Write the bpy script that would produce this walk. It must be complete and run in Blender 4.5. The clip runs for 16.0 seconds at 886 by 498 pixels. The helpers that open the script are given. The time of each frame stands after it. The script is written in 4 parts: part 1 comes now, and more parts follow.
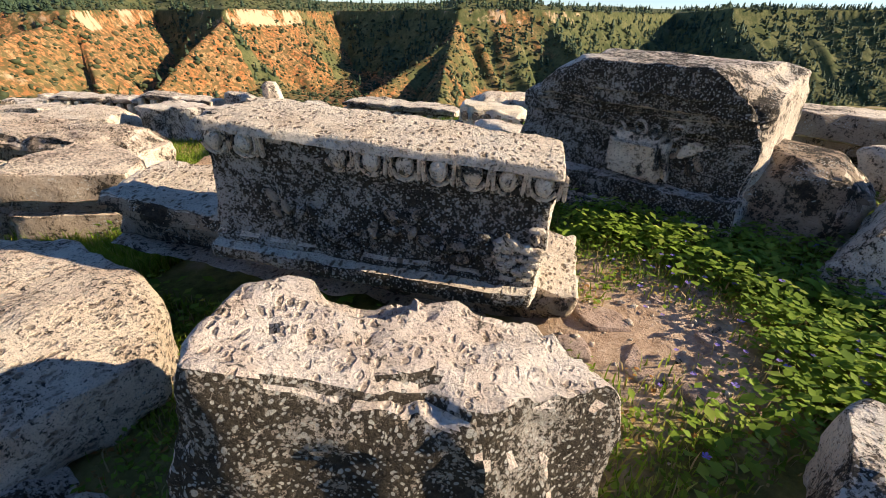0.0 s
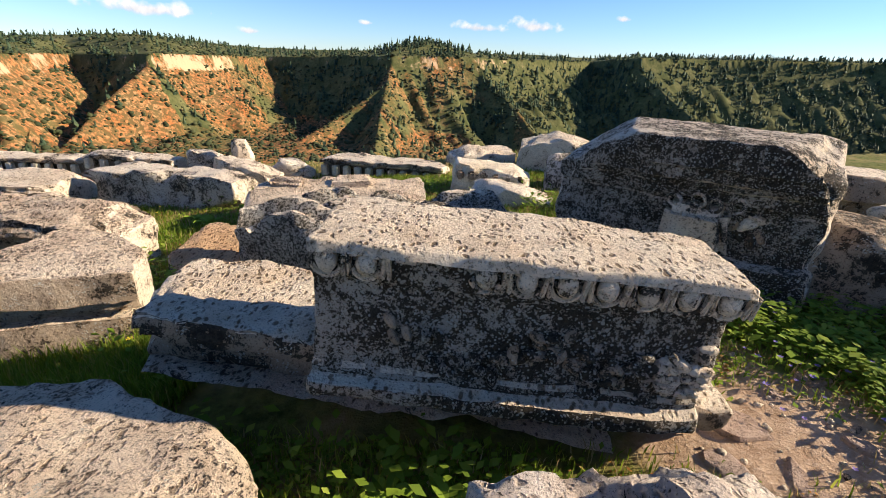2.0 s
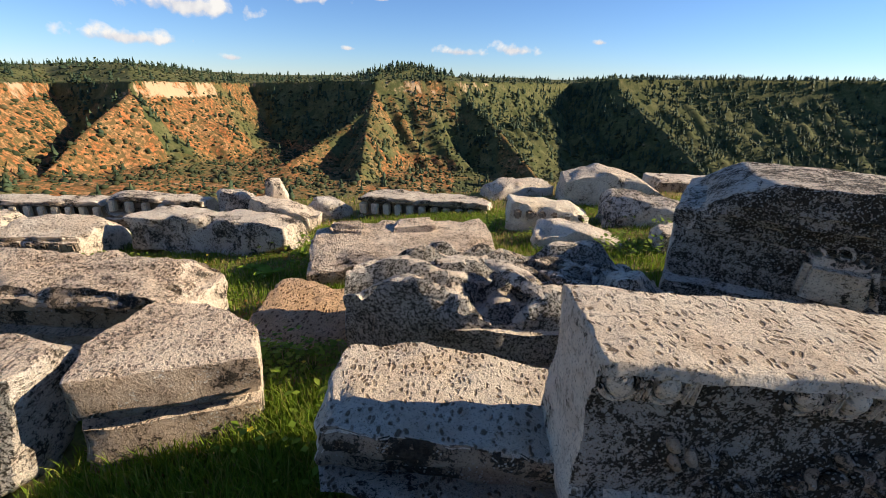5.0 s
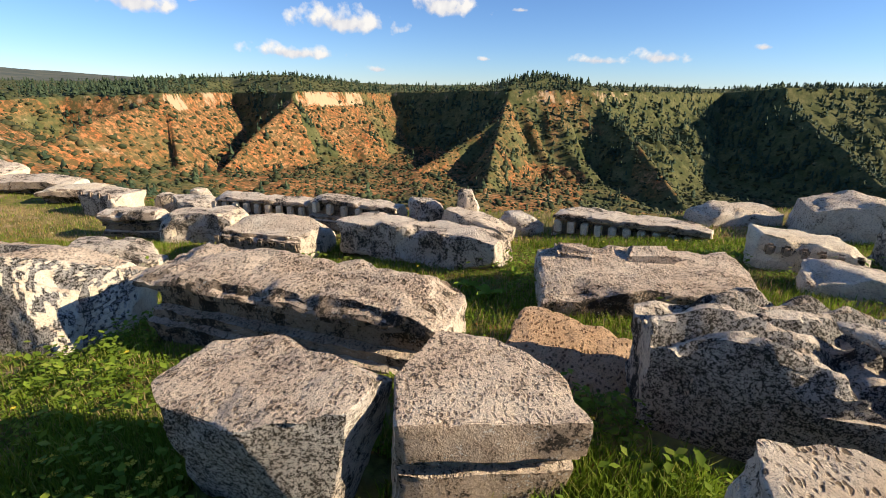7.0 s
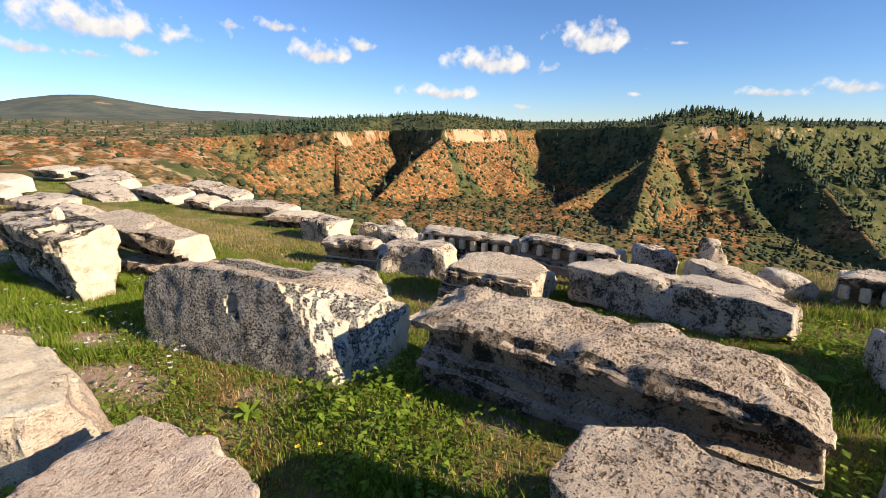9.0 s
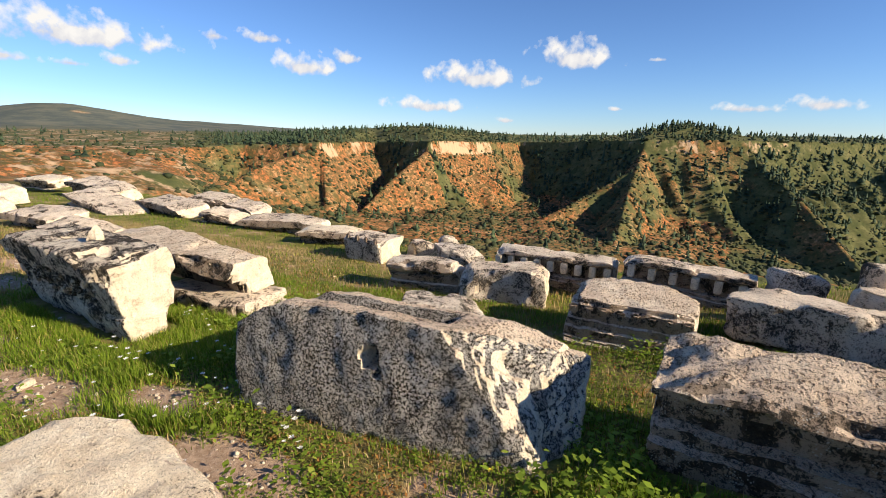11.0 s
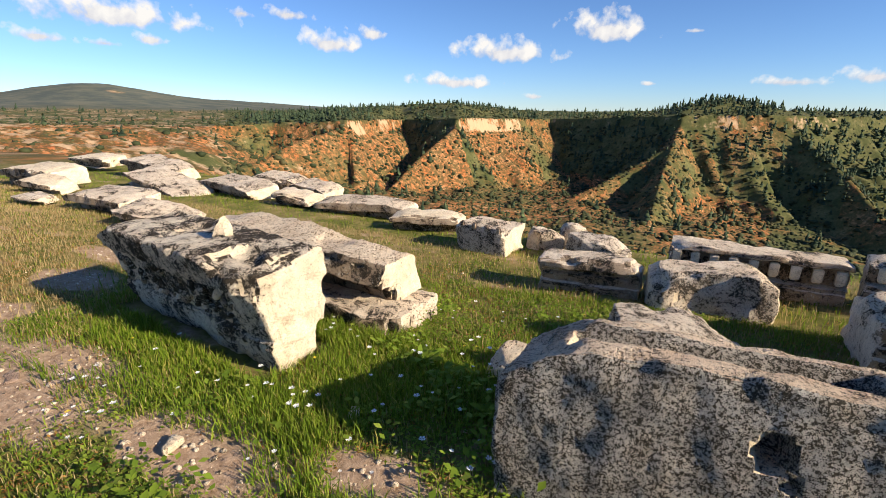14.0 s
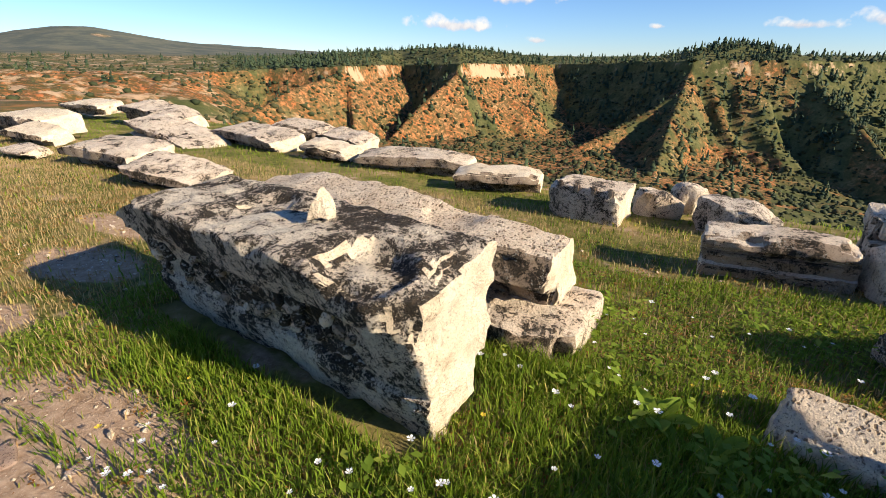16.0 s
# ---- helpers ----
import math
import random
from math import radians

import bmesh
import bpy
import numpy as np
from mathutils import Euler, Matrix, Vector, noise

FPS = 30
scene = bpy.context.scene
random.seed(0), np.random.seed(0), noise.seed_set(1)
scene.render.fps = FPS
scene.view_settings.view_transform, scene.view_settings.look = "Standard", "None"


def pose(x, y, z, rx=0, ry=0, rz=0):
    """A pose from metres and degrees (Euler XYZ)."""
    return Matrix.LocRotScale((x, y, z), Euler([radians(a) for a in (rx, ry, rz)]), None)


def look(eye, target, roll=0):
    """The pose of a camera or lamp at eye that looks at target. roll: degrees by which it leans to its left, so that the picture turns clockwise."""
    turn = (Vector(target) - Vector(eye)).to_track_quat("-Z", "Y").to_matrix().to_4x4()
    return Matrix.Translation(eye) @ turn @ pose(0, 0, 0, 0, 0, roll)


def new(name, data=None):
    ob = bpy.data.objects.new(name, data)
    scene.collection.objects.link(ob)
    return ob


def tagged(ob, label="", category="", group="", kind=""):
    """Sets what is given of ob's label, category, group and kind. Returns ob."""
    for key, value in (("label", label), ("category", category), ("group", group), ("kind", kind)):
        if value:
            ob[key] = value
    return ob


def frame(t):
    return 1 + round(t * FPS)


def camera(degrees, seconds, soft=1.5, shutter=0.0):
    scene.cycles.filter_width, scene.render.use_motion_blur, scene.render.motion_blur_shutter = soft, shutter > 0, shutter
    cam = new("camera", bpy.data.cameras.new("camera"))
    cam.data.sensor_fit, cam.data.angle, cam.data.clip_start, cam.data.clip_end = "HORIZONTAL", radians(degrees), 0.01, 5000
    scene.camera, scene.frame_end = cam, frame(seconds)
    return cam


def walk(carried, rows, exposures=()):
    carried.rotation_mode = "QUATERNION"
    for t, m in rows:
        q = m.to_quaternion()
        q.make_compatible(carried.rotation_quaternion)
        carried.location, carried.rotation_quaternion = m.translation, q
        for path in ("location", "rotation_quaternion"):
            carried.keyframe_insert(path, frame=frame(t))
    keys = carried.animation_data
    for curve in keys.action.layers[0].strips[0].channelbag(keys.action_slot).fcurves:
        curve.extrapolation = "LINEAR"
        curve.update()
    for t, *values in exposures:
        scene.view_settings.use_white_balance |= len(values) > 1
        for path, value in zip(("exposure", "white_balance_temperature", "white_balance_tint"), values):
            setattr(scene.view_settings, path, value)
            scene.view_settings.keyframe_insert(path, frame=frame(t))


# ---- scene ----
cam = camera(86.9, 16.0, soft=0.5)
PATH = [
    (0, (0.564, 0.778, 1.909), (0.465, 2.551, 0.988), 1.6),
    (0.5, (0.428, 0.928, 1.923), (0.392, 2.723, 1.041), 1.7),
    (1, (0.273, 1.07, 1.955), (0.298, 2.888, 1.123), 2.0),
    (1.5, (0.098, 1.084, 2.006), (0.163, 2.918, 1.212), 2.1),
    (2, (-0.084, 1.099, 2.027), (0.059, 2.942, 1.263), 2.1),
    (2.5, (-0.233, 1.182, 2.054), (0.059, 3.016, 1.311), 2.2),
    (3, (-0.36, 1.201, 2.088), (0.041, 3.023, 1.368), 2.2),
    (3.2, (-0.399, 1.209, 2.086), (0.02, 3.031, 1.374), 2.2),
    (5.3, (-0.94, 1.499, 2.189), (-0.814, 3.375, 1.509), 1.4),
    (5.5, (-1.02, 1.548, 2.214), (-0.947, 3.424, 1.523), 1.5),
    (6, (-1.261, 1.609, 2.179), (-1.272, 3.486, 1.489), 1.4),
    (6.5, (-1.51, 1.679, 2.164), (-1.638, 3.557, 1.487), 1.3),
    (7, (-1.763, 1.795, 2.13), (-2.063, 3.661, 1.474), 1.1),
    (7.5, (-2.002, 1.931, 2.154), (-2.501, 3.763, 1.526), 0.7),
    (8, (-2.273, 1.919, 2.191), (-2.929, 3.716, 1.609), 0.6),
    (8.5, (-2.554, 1.863, 2.18), (-3.325, 3.624, 1.628), 0.6),
    (9, (-2.899, 1.857, 2.116), (-3.747, 3.59, 1.592), 0.5),
    (9.2, (-3.052, 1.916, 2.068), (-3.909, 3.648, 1.555), 0.8),
    (11.3, (-4.654, 2.072, 2.002), (-5.436, 3.851, 1.529), 0.8),
    (11.5, (-4.73, 2.089, 1.988), (-5.511, 3.868, 1.517), 0.6),
    (12, (-5.026, 2.085, 1.987), (-5.815, 3.858, 1.504), 0.5),
    (12.5, (-5.3, 2.203, 1.953), (-6.146, 3.944, 1.452), 0.4),
    (13, (-5.688, 2.411, 1.961), (-6.55, 4.139, 1.441), 0.4),
    (13.5, (-6.056, 2.423, 1.924), (-6.909, 4.15, 1.385), 0.5),
    (14, (-6.434, 2.449, 1.878), (-7.31, 4.155, 1.313), 0.6),
    (14.5, (-6.957, 2.564, 1.837), (-7.855, 4.242, 1.222), 0.6),
    (15, (-7.367, 2.642, 1.785), (-8.261, 4.306, 1.125), 0.6),
    (15.5, (-7.735, 2.84, 1.737), (-8.622, 4.487, 1.029), 0.6),
    (16, (-8.056, 3.136, 1.67), (-8.898, 4.783, 0.908), 0.6),
]
walk(cam, [(t, look(eye, target, roll)) for t, eye, target, roll in PATH],
     exposures=((0.0, 1.12), (2.0, 1.04), (5.5, 0.78), (8.5, 0.84), (12.5, 0.79), (16.0, 0.88)))

# ---- sky, sun ----
SUN_DIR = Vector((0.905, -0.03, 0.42)).normalized()
world = bpy.data.worlds.new("world")
scene.world = world
world.use_nodes = True
wn = world.node_tree
sky = wn.nodes.new("ShaderNodeTexSky")
sky.sky_type = "NISHITA"
sky.sun_disc = False
sky.sun_elevation = math.asin(SUN_DIR.z)
sky.sun_rotation = math.atan2(SUN_DIR.x, SUN_DIR.y)
sky.air_density, sky.dust_density, sky.ozone_density = 1.0, 0.0, 5.0
sky.altitude = 1500
tone = wn.nodes.new("ShaderNodeMix")
tone.data_type, tone.blend_type = "RGBA", "MULTIPLY"
tone.inputs[0].default_value = 1.0
tone.inputs[7].default_value = (0.95, 1.04, 1.21, 1.0)
wn.links.new(sky.outputs[0], tone.inputs[6])
wn.links.new(tone.outputs[2], wn.nodes["Background"].inputs[0])
wn.nodes["Background"].inputs[1].default_value = 0.072
sun_data = bpy.data.lights.new("sun", "SUN")
sun_data.energy, sun_data.angle, sun_data.color = 5.0, radians(0.6), (1.0, 0.85, 0.65)
sun = new("sun", sun_data)
sun.matrix_world = look((40, 5, 30), Vector((40, 5, 30)) - SUN_DIR)


# ---- materials ----
class Nodes:
    """A small wrapper that keeps node code short."""

    def __init__(self, name):
        self.mat = bpy.data.materials.new(name)
        self.mat.use_nodes = True
        self.t = self.mat.node_tree
        self.bsdf = self.t.nodes["Principled BSDF"]
        self.out = self.t.nodes["Material Output"]

    def node(self, kind, **values):
        n = self.t.nodes.new(kind)
        for k, v in values.items():
            n.inputs[k].default_value = v
        return n

    def link(self, a, b):
        self.t.links.new(a, b)

    def coords(self, which="Object"):
        return self.node("ShaderNodeTexCoord").outputs[which]

    def noise(self, co, scale, detail=4.0, rough=0.6, distort=0.0):
        n = self.node("ShaderNodeTexNoise", Scale=scale, Detail=detail, Roughness=rough, Distortion=distort)
        self.link(co, n.inputs["Vector"])
        return n.outputs["Fac"]

    def voronoi(self, co, scale, feature="F1"):
        n = self.node("ShaderNodeTexVoronoi", Scale=scale)
        n.feature = feature
        self.link(co, n.inputs["Vector"])
        return n.outputs["Distance"]

    def ramp(self, fac, lo, hi, a=0.0, b=1.0):
        n = self.node("ShaderNodeMapRange")
        n.inputs[1].default_value, n.inputs[2].default_value = lo, hi
        n.inputs[3].default_value, n.inputs[4].default_value = a, b
        self.link(fac, n.inputs[0])
        return n.outputs[0]

    def mix(self, fac, a, b, blend="MIX"):
        n = self.t.nodes.new("ShaderNodeMix")
        n.data_type, n.blend_type = "RGBA", blend
        for sock, v in ((n.inputs[0], fac), (n.inputs[6], a), (n.inputs[7], b)):
            if isinstance(v, (int, float)):
                sock.default_value = v
            elif isinstance(v, tuple):
                sock.default_value = (*v, 1.0)
            else:
                self.link(v, sock)
        return n.outputs[2]

    def math(self, op, a, b=0.0):
        n = self.t.nodes.new("ShaderNodeMath")
        n.operation = op
        for sock, v in ((n.inputs[0], a), (n.inputs[1], b)):
            if isinstance(v, (int, float)):
                sock.default_value = v
            else:
                self.link(v, sock)
        return n.outputs[0]

    def shift(self, co):
        """Coordinates moved by the object's random number, so that no two stones share a pattern."""
        info = self.node("ShaderNodeObjectInfo")
        n = self.t.nodes.new("ShaderNodeVectorMath")
        n.operation = "MULTIPLY_ADD"
        self.link(info.outputs["Random"], n.inputs[0])
        n.inputs[1].default_value = (37.0, 53.0, 71.0)
        self.link(co, n.inputs[2])
        return n.outputs[0], info.outputs["Random"]

    def bump(self, height, strength, distance):
        n = self.node("ShaderNodeBump", Strength=strength, Distance=distance)
        self.link(height, n.inputs["Height"])
        self.link(n.outputs[0], self.bsdf.inputs["Normal"])

    def finish(self, colour, rough=0.85, spec=0.25):
        if isinstance(colour, tuple):
            self.bsdf.inputs["Base Color"].default_value = (*colour, 1.0)
        else:
            self.link(colour, self.bsdf.inputs["Base Color"])
        self.bsdf.inputs["Roughness"].default_value = rough
        self.bsdf.inputs["Specular IOR Level"].default_value = spec
        return self.mat


def stone_material(name, pale, warm, lichen, crust=(0.036, 0.030, 0.023), speck=0.25, pits=0.0, bump=0.8, even=0.0, zoom=1.0):
    """Weathered marble: pale and warm blotches, dark lichen crust over a share of it, pale lichen specks, tooling pits."""
    m = Nodes(name)
    co, rnd = m.shift(m.coords())
    warp = m.node("ShaderNodeTexNoise", Scale=14.0, Detail=3.0)
    m.link(co, warp.inputs["Vector"])
    bent = m.t.nodes.new("ShaderNodeVectorMath")
    bent.operation = "MULTIPLY_ADD"
    m.link(warp.outputs["Color"], bent.inputs[0])
    bent.inputs[1].default_value = (0.05, 0.05, 0.05)
    m.link(co, bent.inputs[2])
    wob = bent.outputs[0]
    big = m.noise(co, 2.2, 5, 0.62)
    mid = m.noise(co, 8.0, 7, 0.72, 0.5)
    fine = m.noise(co, 38.0 * zoom, 6, 0.78)
    grain = m.noise(co, 120.0 * zoom, 4, 0.75)
    col = m.mix(m.ramp(big, 0.36, 0.66), pale, warm)
    col = m.mix(m.ramp(mid, 0.46, 0.66, 0.0, 0.5), col, tuple(c * k for c, k in zip(warm, (0.62, 0.52, 0.42))))
    col = m.mix(m.ramp(fine, 0.55, 0.63, 0.0, 0.5), col, tuple(c * k for c, k in zip(pale, (0.36, 0.32, 0.27))))
    col = m.mix(m.ramp(grain, 0.56, 0.63, 0.0, 0.75), col, tuple(c * k for c, k in zip(pale, (0.20, 0.17, 0.14))))
    # grey-black crust, in patches that break up into specks
    # (the more even, the finer the crust is strewn)
    w = (0.6 - 0.45 * even, 0.7 - 0.3 * even, 0.6 + 0.45 * even, 0.35 + 0.3 * even)
    patch = m.math("ADD", m.math("MULTIPLY", big, w[0]), m.math("ADD", m.math("MULTIPLY", mid, w[1]), m.math("ADD", m.math("MULTIPLY", fine, w[2]), m.math("MULTIPLY", grain, w[3]))))
    edge = 1.42 - 0.62 * lichen
    mask = m.ramp(patch, edge, edge + 0.045)
    tone = m.mix(m.ramp(fine, 0.44, 0.66), crust, tuple(min(1.0, c * 3.0) for c in crust))
    col = m.mix(mask, col, tone)
    # pale lichen specks of several sizes
    v = m.voronoi(wob, 75.0)
    vb = m.voronoi(wob, 26.0)
    dots = m.math("MULTIPLY", m.ramp(v, 0.34, 0.27), m.ramp(m.noise(co, 9.0, 4), 0.68 - 0.32 * speck, 0.72 - 0.32 * speck))
    dots2 = m.math("MULTIPLY", m.ramp(vb, 0.22, 0.17), m.ramp(m.noise(co, 5.0, 3), 0.74 - 0.25 * speck, 0.77 - 0.25 * speck))
    col = m.mix(m.math("MULTIPLY", m.math("MAXIMUM", dots, dots2), 0.85), col, (0.55, 0.52, 0.45))
    # small pits and tooling marks, longer one way than the other; the shade inside is coloured in
    run = m.t.nodes.new("ShaderNodeMapping")
    run.inputs["Rotation"].default_value = (0.0, 0.0, 0.5)
    run.inputs["Scale"].default_value = (1.0, 0.55, 1.0)
    m.link(wob, run.inputs["Vector"])
    hole = m.ramp(m.voronoi(run.outputs[0], 46.0), 0.40, 0.24, 0.0, 1.0)
    hole = m.math("MULTIPLY", hole, m.ramp(mid, 0.38, 0.50))
    col = m.mix(m.math("MULTIPLY", hole, pits * 0.85), col, tuple(c * k for c, k in zip(warm, (0.20, 0.16, 0.12))))
    h = m.math("ADD", m.math("MULTIPLY", mid, 0.9), m.math("ADD", m.math("MULTIPLY", fine, 0.6), m.math("MULTIPLY", grain, 0.35)))
    h = m.math("SUBTRACT", h, m.math("MULTIPLY", hole, pits * 0.9))
    h = m.math("ADD", h, m.math("MULTIPLY", mask, 0.18))
    m.bump(h, bump, 0.045)
    return m.finish(col, 0.9, 0.15)


MARBLE = stone_material("weathered_marble", (0.84, 0.73, 0.58), (0.74, 0.59, 0.43), 0.38, speck=0.3, pits=0.35)
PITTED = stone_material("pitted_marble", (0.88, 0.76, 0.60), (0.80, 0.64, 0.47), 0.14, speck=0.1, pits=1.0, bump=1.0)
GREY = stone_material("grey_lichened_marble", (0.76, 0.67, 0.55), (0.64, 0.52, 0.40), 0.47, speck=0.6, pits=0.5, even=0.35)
DARK = stone_material("dark_lichen_and_crevice_shade", (0.54, 0.48, 0.40), (0.42, 0.34, 0.26), 0.58, speck=1.1, pits=0.1, bump=1.0, even=0.6, crust=(0.034, 0.027, 0.019))
# brown stain, with the shade of unlit fronts and recesses put into its colour
SHADE = stone_material("brown_stained_shaded_marble", (0.46, 0.36, 0.26), (0.36, 0.26, 0.175), 0.46, speck=0.45, pits=0.1, crust=(0.030, 0.024, 0.017))
SPECKLED = stone_material("speckled_lichen_crust", (0.76, 0.71, 0.63), (0.62, 0.55, 0.46), 0.51, speck=0.8, pits=0.0, bump=1.0, even=1.35, zoom=1.6, crust=(0.030, 0.026, 0.020))
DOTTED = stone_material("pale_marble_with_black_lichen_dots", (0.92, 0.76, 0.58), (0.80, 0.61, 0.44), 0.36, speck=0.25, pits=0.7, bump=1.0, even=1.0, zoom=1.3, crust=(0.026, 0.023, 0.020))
BUMPY = stone_material("rough_rosy_white_marble", (0.90, 0.79, 0.67), (0.80, 0.64, 0.51), 0.27, speck=0.1, pits=0.7, bump=1.0, even=0.7)
BLOTCHED = stone_material("marble_with_black_lichen_blotches", (0.86, 0.77, 0.62), (0.74, 0.60, 0.45), 0.50, speck=0.3, pits=0.3, bump=1.0)
TROD = stone_material("trodden_pinkish_stone", (0.50, 0.38, 0.31), (0.42, 0.30, 0.23), 0.26, speck=0.1, pits=0.2, even=0.8)
ROSE = stone_material("worn_rosy_marble", (0.78, 0.64, 0.50), (0.68, 0.50, 0.38), 0.26, speck=0.15, pits=0.3, bump=0.8, even=0.8)
ORANGE = stone_material("rusty_tooled_marble", (0.80, 0.55, 0.34), (0.74, 0.47, 0.26), 0.08, speck=0.05, pits=1.0, bump=1.0)
CREAM = stone_material("cream_marble", (0.90, 0.80, 0.62), (0.82, 0.67, 0.47), 0.24, speck=0.1, pits=0.1)


def ground_material():
    m = Nodes("ground")
    co = m.coords()
    big = m.noise(co, 0.35, 4, 0.6)
    mid = m.noise(co, 1.6, 6, 0.65)
    fine = m.noise(co, 14.0, 6, 0.7)
    grit = m.noise(co, 70.0, 4, 0.7)
    soil = m.mix(m.ramp(fine, 0.35, 0.7), (0.30, 0.195, 0.12), (0.54, 0.39, 0.27))
    soil = m.mix(m.ramp(grit, 0.55, 0.72, 0, 0.7), soil, (0.60, 0.49, 0.38))
    turf = m.mix(m.ramp(fine, 0.35, 0.68), (0.065, 0.075, 0.015), (0.21, 0.21, 0.05))
    turf = m.mix(m.ramp(mid, 0.42, 0.66, 0, 0.75), turf, (0.36, 0.26, 0.11))
    att = m.t.nodes.new("ShaderNodeAttribute")
    att.attribute_name = "land"
    worn = m.math("ADD", att.outputs["Alpha"], m.math("MULTIPLY", m.math("SUBTRACT", mid, 0.52), 1.5))
    near = m.mix(m.ramp(worn, 0.15, 0.4), turf, soil)
    # far slopes: rusty marl, pale caprock, dry scrub; chosen by painted layers of the land itself
    far_a = m.noise(co, 0.022, 7, 0.65)
    far_b = m.noise(co, 0.11, 7, 0.7)
    far_c = m.noise(co, 0.5, 5, 0.7)
    rust = m.mix(m.ramp(far_b, 0.40, 0.66), (0.46, 0.150, 0.052), (0.46, 0.265, 0.125))
    rust = m.mix(m.ramp(far_c, 0.40, 0.52, 0, 0.88), rust, (0.085, 0.07, 0.027))
    green = m.mix(m.ramp(far_b, 0.4, 0.62), (0.075, 0.085, 0.03), (0.155, 0.145, 0.06))
    green = m.mix(m.ramp(far_c, 0.45, 0.65, 0, 0.6), green, (0.045, 0.055, 0.02))
    sep = m.t.nodes.new("ShaderNodeSeparateColor")
    m.link(att.outputs["Color"], sep.inputs[0])
    bare = m.ramp(m.math("ADD", sep.outputs[0], m.math("MULTIPLY", m.math("SUBTRACT", far_a, 0.5), 1.6)), 0.35, 0.65)
    far = m.mix(bare, green, rust)
    far = m.mix(m.ramp(m.math("ADD", sep.outputs[1], m.math("MULTIPLY", m.math("SUBTRACT", far_b, 0.5), 3.2)), 0.5, 0.85), far, (0.48, 0.33, 0.20))
    # the far hills are clad in grey-green scrub, with distance haze put into its colour
    away = m.t.nodes.new("ShaderNodeVectorMath")
    away.operation = "LENGTH"
    m.link(co, away.inputs[0])
    hazed_scrub = m.mix(m.ramp(m.noise(co, 0.012, 6, 0.7), 0.42, 0.6), (0.085, 0.10, 0.085), (0.15, 0.15, 0.11))
    quarry = m.ramp(sep.outputs[1], 0.55, 0.72)
    far = m.mix(m.math("MULTIPLY", m.ramp(away.outputs["Value"], 1250.0, 1800.0), m.math("SUBTRACT", 1.0, quarry)), far, hazed_scrub)
    col = m.mix(sep.outputs[2], near, far)
    h = m.math("ADD", m.math("MULTIPLY", fine, 0.6), m.math("MULTIPLY", grit, 0.3))
    m.bump(h, 0.8, 0.04)
    return m.finish(col, 0.95, 0.1)


def leaf_material(name, a, b, c, scale=1.0, glow=0.0):
    m = Nodes(name)
    n = m.t.nodes.new("ShaderNodeNewGeometry")
    r = n.outputs["Random Per Island"]
    col = m.mix(m.ramp(r, 0.0, 0.6), a, b)
    col = m.mix(m.ramp(r, 0.75, 1.0), col, c)
    col = m.mix(m.ramp(m.noise(m.coords(), scale, 3), 0.35, 0.65, 0, 0.5), col, tuple(x * 0.6 for x in a))
    mat = m.finish(col, 0.7, 0.15)
    if glow:
        thin = m.t.nodes.new("ShaderNodeBsdfTranslucent")
        m.link(col, thin.inputs["Color"])
        both = m.t.nodes.new("ShaderNodeMixShader")
        both.inputs[0].default_value = glow
        m.link(m.bsdf.outputs[0], both.inputs[1])
        m.link(thin.outputs[0], both.inputs[2])
        m.link(both.outputs[0], m.out.inputs[0])
    return mat


GROUND = ground_material()
GRASS = leaf_material("grass", (0.12, 0.20, 0.016), (0.27, 0.37, 0.033), (0.50, 0.42, 0.12), 1.2, 0.42)
WEED = leaf_material("weed_leaves", (0.13, 0.21, 0.022), (0.29, 0.40, 0.045), (0.42, 0.47, 0.08), 1.5, 0.42)
DRY = leaf_material("dry_grass", (0.42, 0.30, 0.13), (0.52, 0.40, 0.20), (0.36, 0.20, 0.09), 1.0, 0.3)
RUSSET = leaf_material("russet_weed", (0.32, 0.13, 0.035), (0.45, 0.25, 0.07), (0.34, 0.28, 0.08), 1.0, 0.3)
PINE = leaf_material("far_pine", (0.036, 0.060, 0.034), (0.062, 0.092, 0.046), (0.100, 0.125, 0.055), 0.02)
SCRUB = leaf_material("far_scrub", (0.032, 0.044, 0.018), (0.066, 0.074, 0.030), (0.115, 0.095, 0.042), 0.02)


def plain(name, colour, rough=0.7):
    m = Nodes(name)
    n = m.noise(m.coords(), 40.0, 4)
    return m.finish(m.mix(m.ramp(n, 0.3, 0.7, 0, 0.35), colour, tuple(c * 0.6 for c in colour)), rough)


WHITE_PETAL = plain("white_petal", (0.80, 0.80, 0.76))
YELLOW_PETAL = plain("yellow_petal", (0.75, 0.55, 0.05))
PURPLE_PETAL = plain("purple_petal", (0.20, 0.14, 0.40))


# ---- land ----
GX = (-200.0, -40.0, -17.0, -12.0, -8.0, -5.0, -2.0, 1.0, 3.0, 8.0, 40.0)
GZ = (-6.0, -0.25, 0.10, 0.07, 0.09, 0.24, 0.52, 0.77, 0.86, 0.98, 1.5)


def near_ground(x, y):
    """The gently sloping terrace on which the stones lie."""
    return np.interp(x, GX, GZ) - 0.05 * np.maximum(y - 4.0, 0.0) + 0.02 * np.sin(1.9 * x + 0.7 * y) * np.cos(1.3 * y)


def smooth(a, b, v):
    u = np.clip((v - a) / (b - a), 0.0, 1.0)
    return u * u * (3 - 2 * u)


def bell(v, centre, width):
    return np.exp(-(((v - centre) / width) ** 2))


